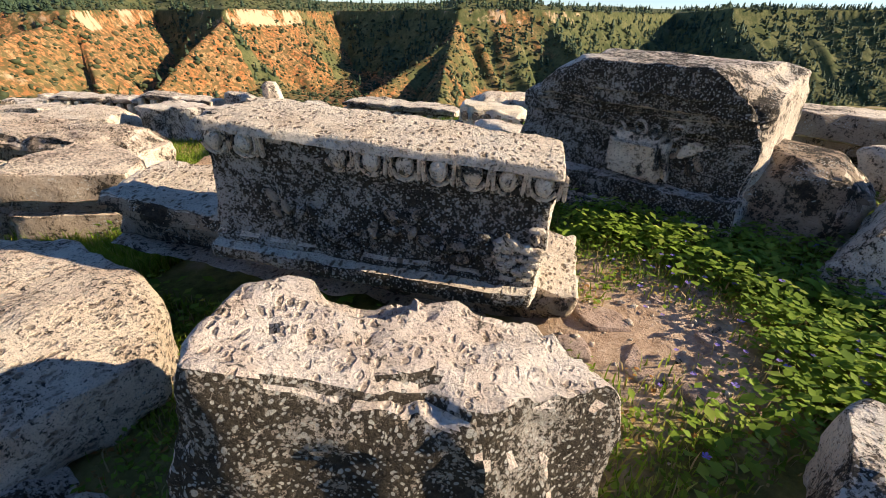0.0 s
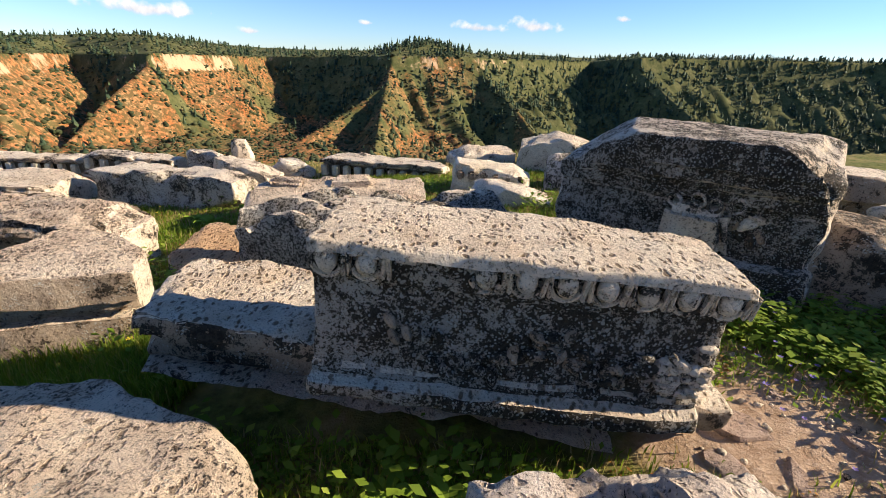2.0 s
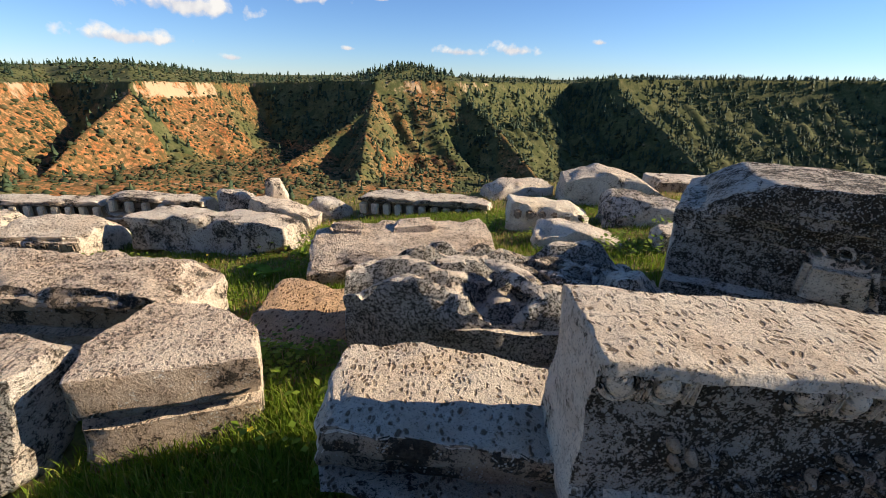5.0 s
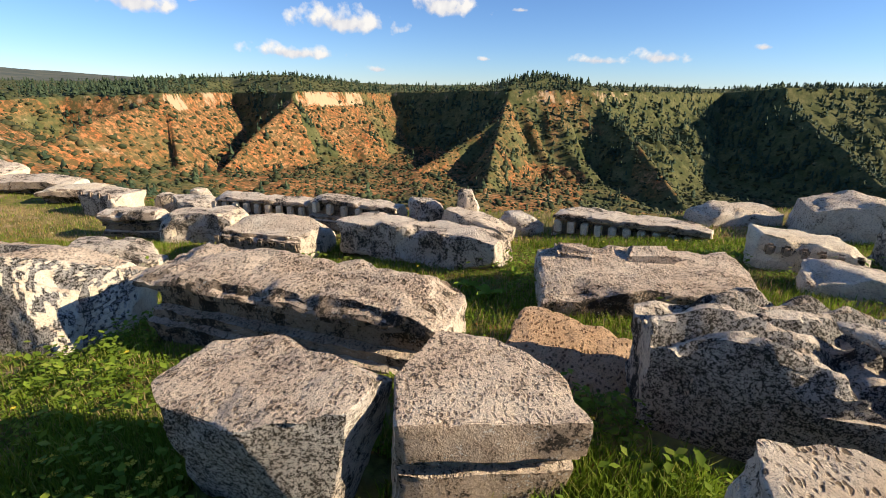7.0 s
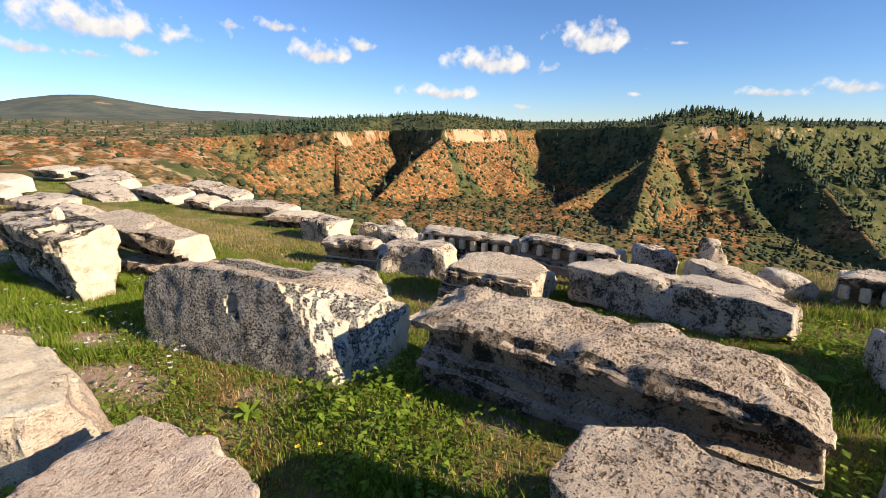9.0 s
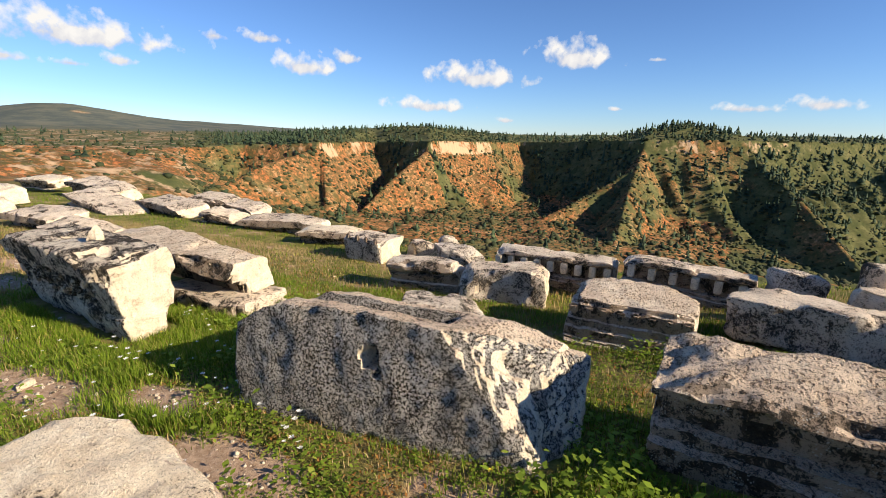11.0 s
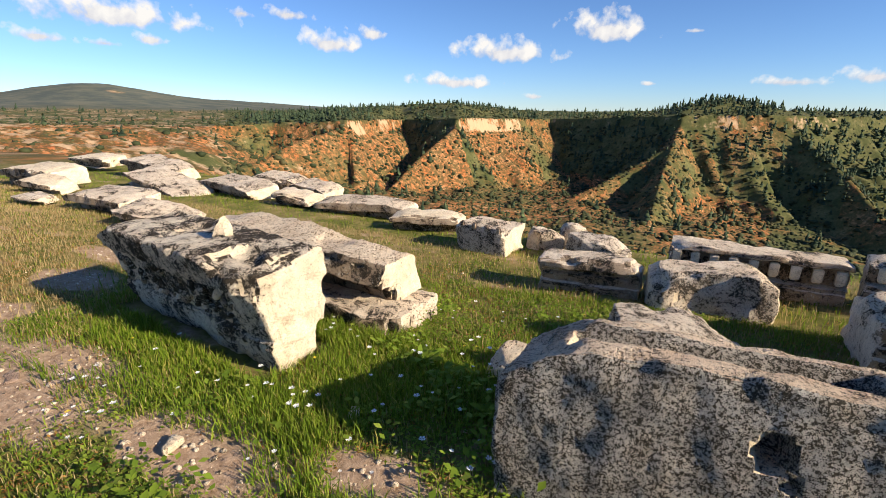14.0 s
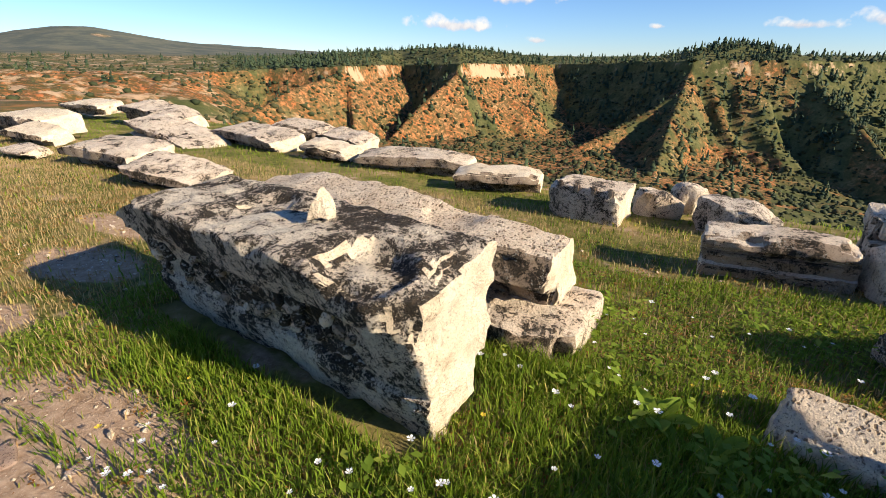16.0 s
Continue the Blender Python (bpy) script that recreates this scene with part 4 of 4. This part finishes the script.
for i in range(6):
    shared("flute", notch, edged, pose(-0.33 + 0.13 * i, -0.215, 0.25, 12, 0, 0))
for i in range(8):
    shared("tongue", notch, fluted, pose(-0.48 + 0.137 * i, -0.395, 0.40, 10, 0, 0))
dentil_slab("marble slab with worn dentils along its edge", -5.65, 8.35, 1.65, -3, 0.02, 0.46, 9, 0.45)
dentil_slab("broken marble slab with worn dentils", -4.05, 8.1, 1.40, -10, 0.12, 0.46, 6, 0.45, (0, 2))
stone("grey marble block with a curved broken face", -6.08, 7.52, (1.08, 0.62, 0.46), 8, -0.03, (0, -3), step=0.06, main=MARBLE, dark=GREY, bare=CREAM, chops=((1, 0, 0.6, 1.35), (-1, -0.6, 0.5, 1.5)), hollows=((0, -1, 0.3, 0.35, 0.08),), lumps=0.04)
stone("grey speckled rock with a pale broken end", -6.33, 6.25, (1.0, 0.55, 0.36), 16, -0.02, (0, 5), step=0.055, main=GREY, bare=CREAM, chops=((1, 0, 0.8, 1.1), (0, -1, 1, 1.45), (1, 0.8, 0, 1.3)), lumps=0.04)
fragment = stone("marble cornice fragment with a flat lip", -7.22, 7.6, (1.08, 0.42, 0.42), -3, -0.06, (0, -4), "cornice_fragment", 0.05, 0.02, main=MARBLE, dark=SHADE,
      profile=((0.0, 0.06), (0.3, 0.1), (0.6, 0.08), (0.72, 0.0)), chops=((1, 0, 0.5, 1.4),), lumps=0.03)
for z in (0.10, 0.22):
    fillet = part("fillet", rounded_bm((0.94, 0.06, 0.035), 0.01, 0.012, z), SHADE, fragment)
    fillet.matrix_basis = pose(-0.03, -0.135, z, 0, 0, 0)
for x, y, s, yaw, z0, lab in ((-3.0, 7.95, (0.5, 0.42, 0.4), 20, 0.28, "rounded grey stone at the terrace edge"), (-2.42, 7.75, (0.3, 0.28, 0.56), 8, 0.30, "small upright broken stone"),
                              (-2.25, 7.35, (0.95, 0.4, 0.34), -16, 0.32, "low broken marble fragment"), (-1.72, 7.7, (0.5, 0.4, 0.32), 30, 0.30, "small grey broken stone"),
                              (-3.3, 7.4, (0.5, 0.3, 0.26), -5, 0.22, "small flat broken stone"), (-7.42, 9.1, (0.85, 0.6, 0.40), -8, -0.2, "grey boulder with a chipped top"),
                              (-8.25, 9.5, (0.55, 0.4, 0.32), 15, -0.2, "small pale stone beside the row"), (-7.9, 9.9, (0.4, 0.35, 0.42), 40, -0.25, "small pale upright stone")):
    stone(lab, x, y, s, yaw, z0, (0, 4), "broken_stone", 0.06, 0.06, main=GREY if "grey" in lab else MARBLE, chops=((1, 0, 1, 1.3), (-1, -1, 0, 1.3)), lumps=0.05)

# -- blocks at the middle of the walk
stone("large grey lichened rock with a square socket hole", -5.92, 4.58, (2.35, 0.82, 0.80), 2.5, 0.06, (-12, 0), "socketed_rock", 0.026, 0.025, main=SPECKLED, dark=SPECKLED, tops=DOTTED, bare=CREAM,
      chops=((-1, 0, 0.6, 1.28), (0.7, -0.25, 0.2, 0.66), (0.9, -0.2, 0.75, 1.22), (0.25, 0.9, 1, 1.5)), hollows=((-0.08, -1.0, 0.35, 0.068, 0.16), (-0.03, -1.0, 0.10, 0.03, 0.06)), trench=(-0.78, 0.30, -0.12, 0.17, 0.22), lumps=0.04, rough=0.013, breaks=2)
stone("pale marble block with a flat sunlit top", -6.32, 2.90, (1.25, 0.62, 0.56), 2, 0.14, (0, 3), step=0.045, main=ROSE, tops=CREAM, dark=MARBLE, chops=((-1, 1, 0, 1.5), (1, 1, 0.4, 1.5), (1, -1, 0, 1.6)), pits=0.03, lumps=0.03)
stone("pinkish marble slab with a worn flat top", -4.70, 2.74, (0.98, 0.62, 0.50), 8, 0.22, (0, 2), step=0.045, main=MARBLE, dark=GREY, tops=ROSE, chops=((1, 1, 0, 1.35), (-1, -0.2, 0.5, 1.4)), pits=0.02, lumps=0.02)
stone("small tooled pale block in the grass", -7.16, 5.28, (0.66, 0.36, 0.30), -22, -0.05, (6, 5), step=0.04, main=CREAM, tops=PITTED, dark=CREAM, lumps=0.02, pits=0.02)

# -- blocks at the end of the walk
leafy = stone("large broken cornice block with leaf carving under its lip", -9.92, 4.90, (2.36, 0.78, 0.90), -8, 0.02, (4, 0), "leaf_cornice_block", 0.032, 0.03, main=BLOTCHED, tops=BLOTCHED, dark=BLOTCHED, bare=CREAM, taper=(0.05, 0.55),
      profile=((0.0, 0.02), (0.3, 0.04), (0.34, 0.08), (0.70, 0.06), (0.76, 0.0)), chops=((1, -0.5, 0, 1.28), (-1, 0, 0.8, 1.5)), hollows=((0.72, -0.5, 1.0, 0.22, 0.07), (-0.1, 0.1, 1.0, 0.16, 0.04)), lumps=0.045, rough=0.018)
for i in range(60):
    px, sh = rng.uniform(-1.05, 0.85), rng.uniform(0.36, 0.68)
    spray = Matrix(pose(px, -0.39 * (1 - 0.55 * (1 - sh)) + 0.055, 0.90 * sh, -20, rng.uniform(-70, 70), 0)) @ Matrix.Scale(rng.uniform(1.3, 2.1), 4)
    shared("acanthus_leaf", leaf[rng.choice((0, 1, 2, 3))], leafy, spray)
stone("white upright chip lying on the cornice block", -9.58, 4.80, (0.13, 0.11, 0.17), 20, 0.915, (0, 0), "marble_chip", 0.03, 0.01, foot=False, main=CREAM, chops=((1, 0, 0.9, 0.9), (-1, 0.2, 0.9, 0.9)), lumps=0.01, rough=0.004)
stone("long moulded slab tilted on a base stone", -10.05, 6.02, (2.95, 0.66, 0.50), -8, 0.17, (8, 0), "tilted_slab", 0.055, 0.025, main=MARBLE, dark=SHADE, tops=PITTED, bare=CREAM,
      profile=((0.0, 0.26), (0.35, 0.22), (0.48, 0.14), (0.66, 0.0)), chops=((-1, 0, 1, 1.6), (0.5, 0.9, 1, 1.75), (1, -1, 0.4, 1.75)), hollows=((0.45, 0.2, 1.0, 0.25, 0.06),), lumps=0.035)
stone("low base stone under the tilted slab", -9.15, 5.84, (1.55, 0.80, 0.24), -6, -0.03, (0, 0), "base_stone", 0.06, 0.03, main=MARBLE, dark=SHADE, chops=((1, -1, 0, 1.6),), lumps=0.03)
cub = stone("marble block with notches along its upper edge", -9.0, 8.98, (0.9, 0.66, 0.46), -6, -0.2, (0, 2), "notched_block", 0.06, 0.02, main=MARBLE, dark=GREY, bare=CREAM, lumps=0.02)
for i in range(4):
    shared("dentil", notch, cub, pose(-0.3 + 0.2 * i, -0.30, 0.44, 0, 0, 0))
for x, y, s, yaw, z0, lab in ((-10.5, 9.75, (1.3, 0.55, 0.36), 18, -0.24, "pale marble slab with a stepped front"), (-12.3, 10.35, (2.1, 0.7, 0.40), 6, -0.30, "long broken marble slab in the row"),
                              (-14.3, 10.4, (1.2, 0.6, 0.34), 8, -0.28, "pale marble slab in the row"), (-18.7, 10.25, (3.1, 1.0, 0.40), -3, -0.30, "broad marble slab tilted towards the path"),
                              (-16.7, 10.75, (2.5, 0.9, 0.44), -8, -0.30, "broad marble slab with a curved top"), (-22.4, 12.3, (3.1, 1.0, 0.52), -5, -0.32, "long marble slab at the far end of the row"),
                              (-16.6, 12.2, (1.8, 0.8, 0.50), -4, -0.38, "marble slab behind the row"), (-14.9, 11.7, (1.5, 0.7, 0.42), -8, -0.36, "tilted marble slab behind the row"),
                              (-22.1, 8.9, (2.6, 1.1, 0.52), -2, -0.16, "large pale marble block beyond the path"), (-20.4, 8.2, (1.4, 0.7, 0.30), 10, -0.10, "low pale broken marble slab"),
                              (-16.4, 7.6, (1.75, 0.85, 0.40), 8, -0.08, "low broken slab on the dry grass"), (-14.45, 7.25, (1.35, 0.8, 0.33), 14, -0.08, "flat slab on the dry grass"),
                              (-18.6, 7.2, (0.9, 0.5, 0.16), 4, -0.05, "thin flat stone in the dry grass"), (-27.0, 12.8, (2.4, 1.0, 0.4), 0, -0.3, "pale slab far along the terrace")):
    lean = rng.uniform(-5, 9)
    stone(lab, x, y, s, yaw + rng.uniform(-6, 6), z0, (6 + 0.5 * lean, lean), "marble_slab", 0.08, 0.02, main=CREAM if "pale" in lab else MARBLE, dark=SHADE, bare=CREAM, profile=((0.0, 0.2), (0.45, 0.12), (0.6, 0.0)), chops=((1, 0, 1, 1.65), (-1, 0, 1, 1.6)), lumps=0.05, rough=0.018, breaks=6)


# ---- grass, weeds, flowers, pebbles ----
def open_ground(x, y, margin=0.0):
    """True where no stone stands."""
    ok = np.ones(x.shape, dtype=bool)
    for fx, fy, a, b, yaw in FOOT:
        c, s = math.cos(yaw), math.sin(yaw)
        u, v = (x - fx) * c + (y - fy) * s, -(x - fx) * s + (y - fy) * c
        ok &= ~((np.abs(u) < a * 0.94 - margin) & (np.abs(v) < b * 0.9 - margin))
    return ok


def places(count, seed, box):
    rng = np.random.RandomState(seed)
    x, y = rng.uniform(box[0], box[1], count), rng.uniform(box[2], box[3], count)
    r = np.hypot(x - CX, y - CY)
    return x, y, rng


def blades(name, label, count, seed, box, height, width, material, thin):
    x, y, rng = places(count, seed, box)
    lush = 0.5 + 0.5 * waves(x, y, 2.3, 41, 3)
    keep = open_ground(x, y) & (rng.uniform(0, 1, count) < np.clip(thin(x, y, lush) * (1 - bareness(x, y)), 0, 1))
    x, y, lush = x[keep], y[keep], lush[keep]
    n = len(x)
    z = land(x, y)[0]
    h = height * rng.uniform(0.45, 1.25, n) * (0.6 + 0.7 * lush)
    w = width * rng.uniform(0.6, 1.4, n)
    a = rng.uniform(0, 6.28, n)
    lean = rng.uniform(0.1, 0.75, n) * h
    b = a + rng.uniform(-1.0, 1.0, n) + 1.57
    sx, sy = np.cos(a) * w, np.sin(a) * w
    lx, ly = np.cos(b) * lean, np.sin(b) * lean
    v = np.empty((n, 5, 3))
    v[:, 0] = np.stack([x - sx, y - sy, z - 0.01], -1)
    v[:, 1] = np.stack([x + sx, y + sy, z - 0.01], -1)
    v[:, 2] = np.stack([x + sx * 0.7 + lx * 0.35, y + sy * 0.7 + ly * 0.35, z + h * 0.6], -1)
    v[:, 3] = np.stack([x - sx * 0.7 + lx * 0.35, y - sy * 0.7 + ly * 0.35, z + h * 0.6], -1)
    v[:, 4] = np.stack([x + lx, y + ly, z + h], -1)
    k = (np.arange(n) * 5)[:, None]
    f = np.concatenate([k + (0, 1, 2), k + (0, 2, 3), k + (3, 2, 4)], 0)
    return tagged(merged(name, v.reshape(-1, 3), f, material), label, "grass", kind="stuff")


def leaves(name, label, count, seed, box, size, material, thin, lift=0.6):
    """Broad little leaves in clumps, each a bent kite of four triangles."""
    x, y, rng = places(count // 9, seed, box)
    lush = 0.5 + 0.5 * waves(x, y, 1.7, 43, 3)
    keep = open_ground(x, y) & (rng.uniform(0, 1, len(x)) < np.clip(thin(x, y, lush) * (1 - bareness(x, y)), 0, 1))
    x, y = np.repeat(x[keep], 9), np.repeat(y[keep], 9)
    n = len(x)
    x, y = x + rng.normal(0, size * 1.3, n), y + rng.normal(0, size * 1.3, n)
    ok = open_ground(x, y)
    x, y = x[ok], y[ok]
    n = len(x)
    z = land(x, y)[0] + rng.uniform(0.1, 1.0, n) * size * 2.6 * lift
    a, s, up = rng.uniform(0, 6.28, n), size * rng.uniform(0.5, 1.3, n), rng.uniform(-0.25, 0.8, n)
    cx, cy = np.cos(a), np.sin(a)
    v = np.empty((n, 5, 3))
    for k, (l, w, h) in enumerate(((0, 0, 0), (0.5, 0.32, 0.5), (1.0, 0, 0.7), (0.5, -0.32, 0.5), (0.5, 0, 0.38))):
        v[:, k] = np.stack([x + s * (l * cx - w * cy), y + s * (l * cy + w * cx), z + s * h * up], -1)
    k = (np.arange(n) * 5)[:, None]
    f = np.concatenate([k + (0, 1, 4), k + (1, 2, 4), k + (2, 3, 4), k + (3, 0, 4)], 0)
    return tagged(merged(name, v.reshape(-1, 3), f, material), label, "weeds", kind="stuff")


NEAR = (-11.5, 3.2, 1.2, 7.2)
blades("grass", "green spring grass between the fallen blocks", 300000, 1, NEAR, 0.062, 0.0032, GRASS, lambda x, y, l: np.clip(2.3 * l - 0.55, 0.04, 1.0))
blades("grass", "green grass further off along the terrace", 150000, 2, (-30, 6, 2.0, 15), 0.06, 0.006, GRASS, lambda x, y, l: (0.2 + 0.8 * l) * np.where(x < -11, 0.55, 1.0) * np.where((x > -11.5) & (y < 7.2), 0.0, 1.0))
blades("grass", "long green grass round the broken cornice block", 60000, 21, (-10.6, -6.6, 3.7, 5.6), 0.105, 0.0036, GRASS, lambda x, y, l: np.clip(2.0 * l - 0.45, 0, 1))
blades("grass", "long green grass in front of the wedge-shaped blocks", 30000, 22, (-4.2, -0.9, 2.5, 3.6), 0.11, 0.0034, GRASS, lambda x, y, l: np.clip(2.0 * l - 0.4, 0, 1))
blades("dry_grass", "dry straw-coloured grass among the stones", 210000, 3, (-26, 3.2, 1.2, 9), 0.065, 0.0032, DRY, lambda x, y, l: (1.15 - l) * np.where(x < -10.5, 1.6, 0.9))
leaves("weeds", "low green broad-leaved weeds", 330000, 4, NEAR, 0.026, WEED, lambda x, y, l: np.clip(1.6 * l - 0.2, 0.05, 1.0))
leaves("russet_weeds", "low reddish-brown plants between the grass", 200000, 14, (-16, 3.2, 1.4, 8), 0.02, RUSSET, lambda x, y, l: np.clip((1.0 - 1.3 * l) * np.where(x < -5.5, 1.5, 0.8), 0, 1), 0.5)
leaves("weeds", "lush tall green weeds beside the worn path", 16000, 15, (1.2, 3.1, 1.6, 3.4), 0.042, WEED, lambda x, y, l: np.clip(1.5 * l + 0.1, 0, 1) * (((x - 1.2) / 0.5) ** 2 + ((y - 2.4) / 0.6) ** 2 > 1), 1.2)
leaves("weeds", "taller green weeds near the blocks", 50000, 5, (-9, 3.2, 1.8, 6.5), 0.05, WEED, lambda x, y, l: np.clip(2.2 * l - 1.0, 0, 1), 1.3)


def flowers(name, label, count, seed, box, size, height, material, thin):
    x, y, rng = places(count, seed, box)
    keep = open_ground(x, y) & (rng.uniform(0, 1, count) < thin(x, y))
    x, y = x[keep], y[keep]
    z = land(x, y)[0] + height * rng.uniform(0.5, 1.2, len(x))
    v, f = [], []
    for k in range(5):
        a, b = 6.283 * k / 5, 6.283 * (k + 0.75) / 5
        i = len(v)
        v += [(0, 0, 0), (math.cos(a), math.sin(a), 0.25), (1.15 * math.cos((a + b) / 2), 1.15 * math.sin((a + b) / 2), 0.35), (math.cos(b), math.sin(b), 0.25)]
        f += [(i, i + 1, i + 2), (i, i + 2, i + 3)]
    s = size * rng.uniform(0.6, 1.3, (len(x), 1))
    pv, pf = scatter(np.array(v), np.array(f), np.stack([x, y, z], -1), np.concatenate([s, s], 1), rng, 0.15, 0.5)
    return tagged(merged(name, pv, pf, material), label, "flowers", kind="stuff")


flowers("white_flowers", "small white wild flowers in the grass", 420, 6, (-10, -6, 3.4, 6.4), 0.014, 0.13, WHITE_PETAL, lambda x, y: np.clip(0.5 + 0.9 * waves(x, y, 1.1, 51, 2), 0, 1))
flowers("yellow_flowers", "bright yellow daisies in the grass", 260, 27, (-3.9, -2.7, 2.5, 3.3), 0.017, 0.10, YELLOW_PETAL, lambda x, y: np.clip(0.5 + 0.9 * waves(x, y, 0.7, 55, 2), 0, 1))
flowers("yellow_flowers", "small yellow wild flowers in the grass", 700, 7, (-16, 0, 2.0, 9), 0.012, 0.10, YELLOW_PETAL, lambda x, y: np.clip(0.3 + 0.9 * waves(x, y, 1.4, 52, 2), 0, 1))
flowers("purple_flowers", "small purple wild flowers beside the path", 160, 8, (1.2, 2.6, 1.6, 3.0), 0.010, 0.10, PURPLE_PETAL, lambda x, y: 0.6 + 0 * x)


def broadleaf(x, y, size, leaves_count, seed):
    """A leafy weed: a rosette of long pointed leaves, each a part."""
    rnd = random.Random(seed)
    base = new("leafy_weed")
    base.matrix_world = pose(x, y, float(land(np.array([x]), np.array([y]))[0][0]), 0, 0, rnd.uniform(0, 360))
    tagged(base, "leafy green weed with broad pointed leaves in the grass", "weed", "leafy weeds")
    for i in range(leaves_count):
        bm = bmesh.new()
        rows = []
        lift = rnd.uniform(0.25, 1.1)
        for k in range(7):
            u = k / 6
            w = 0.24 * math.sin(math.pi * min(1.0, u * 0.93 + 0.05)) ** 0.8
            rise = u * lift - 0.55 * u * u
            rows.append([bm.verts.new((size * u, size * w * s, size * (rise + 0.10 * abs(s)))) for s in (-1, 0, 1)])
        for a, b in zip(rows, rows[1:]):
            for s in range(2):
                bm.faces.new((a[s], b[s], b[s + 1], a[s + 1]))
        bm.normal_update()
        ob = part("leaf", bm, WEED, base)
        ob.matrix_basis = pose(0, 0, 0.01 + 0.25 * size * rnd.random(), 0, 0, 137.5 * i + rnd.uniform(-15, 15))


for k, (x, y, s, n) in enumerate(((-7.95, 5.12, 0.17, 7), (-7.7, 5.0, 0.14, 6), (0.05, 2.15, 0.11, 9), (0.2, 2.08, 0.10, 8), (-0.15, 2.22, 0.09, 7), (-1.95, 5.35, 0.15, 8), (-2.15, 5.6, 0.13, 7), (-1.75, 5.9, 0.12, 7),
                                  (-5.2, 3.7, 0.11, 8), (-4.7, 3.85, 0.10, 8), (1.9, 2.2, 0.12, 9), (2.05, 2.45, 0.13, 9), (1.75, 1.95, 0.10, 8), (1.45, 3.05, 0.12, 9), (1.15, 3.15, 0.11, 9), (1.0, 3.0, 0.10, 8), (-8.0, 4.75, 0.09, 8), (-7.3, 4.7, 0.10, 8))):
    broadleaf(x, y, s, n, k)

# -- pebbles on the bare patches
x, y, rng = places(60000, 9, (-14, 3, 1.5, 8))
keep = open_ground(x, y) & (rng.uniform(0, 1, len(x)) < 0.015 + 0.9 * bareness(x, y) ** 2)
x, y = x[keep][:6500], y[keep][:6500]
z = land(x, y)[0]
size = 0.005 + 0.026 * rng.uniform(0, 1, (len(x), 1)) ** 5
pv, pf = scatter(*ball_proto(), np.stack([x, y, z - 0.004], -1), np.concatenate([size * 1.4, size], 1), rng, 0.35, 0.2)
tagged(merged("pebbles", pv, pf, MARBLE), "broken pale pebbles on bare reddish soil", "pebbles", kind="stuff")
trod = random.Random(17)
for px, py, s in ((1.12, 2.42, 0.19), (1.42, 2.55, 0.13), (1.20, 2.12, 0.15), (1.52, 2.30, 0.13), (0.98, 2.20, 0.13), (1.36, 1.98, 0.11), (1.62, 2.62, 0.10), (1.05, 2.66, 0.12), (1.33, 2.78, 0.09),
                  (-10.4, 3.6, 0.12), (-10.0, 3.75, 0.10), (-10.75, 3.5, 0.15), (-9.8, 3.5, 0.07)):
    stone("flat pinkish stone trodden into the bare soil", px, py, (s * 1.4, s, 0.07), trod.uniform(0, 180), float(near_ground(px, py)) - 0.052, (trod.uniform(-5, 5), trod.uniform(-5, 5)), "flat_stone", 0.035, 0.015,
          foot=False, main=TROD, chops=((1, 1, 0, 1.3), (-1, 0.8, 0, 1.35)), lumps=0.02, rough=0.006)
for px, py, s in ((-8.74, 3.68, 0.09), (-8.05, 4.41, 0.08), (-7.2, 3.9, 0.05), (-10.1, 3.9, 0.06)):
    stone("white pebble on the grass", px, py, (s * 1.5, s, s * 0.6), 30 * px, float(near_ground(px, py)) - 0.005, (0, 0), "pebble", 0.03, s * 0.2, foot=False, main=CREAM, lumps=0.01, rough=0.004)
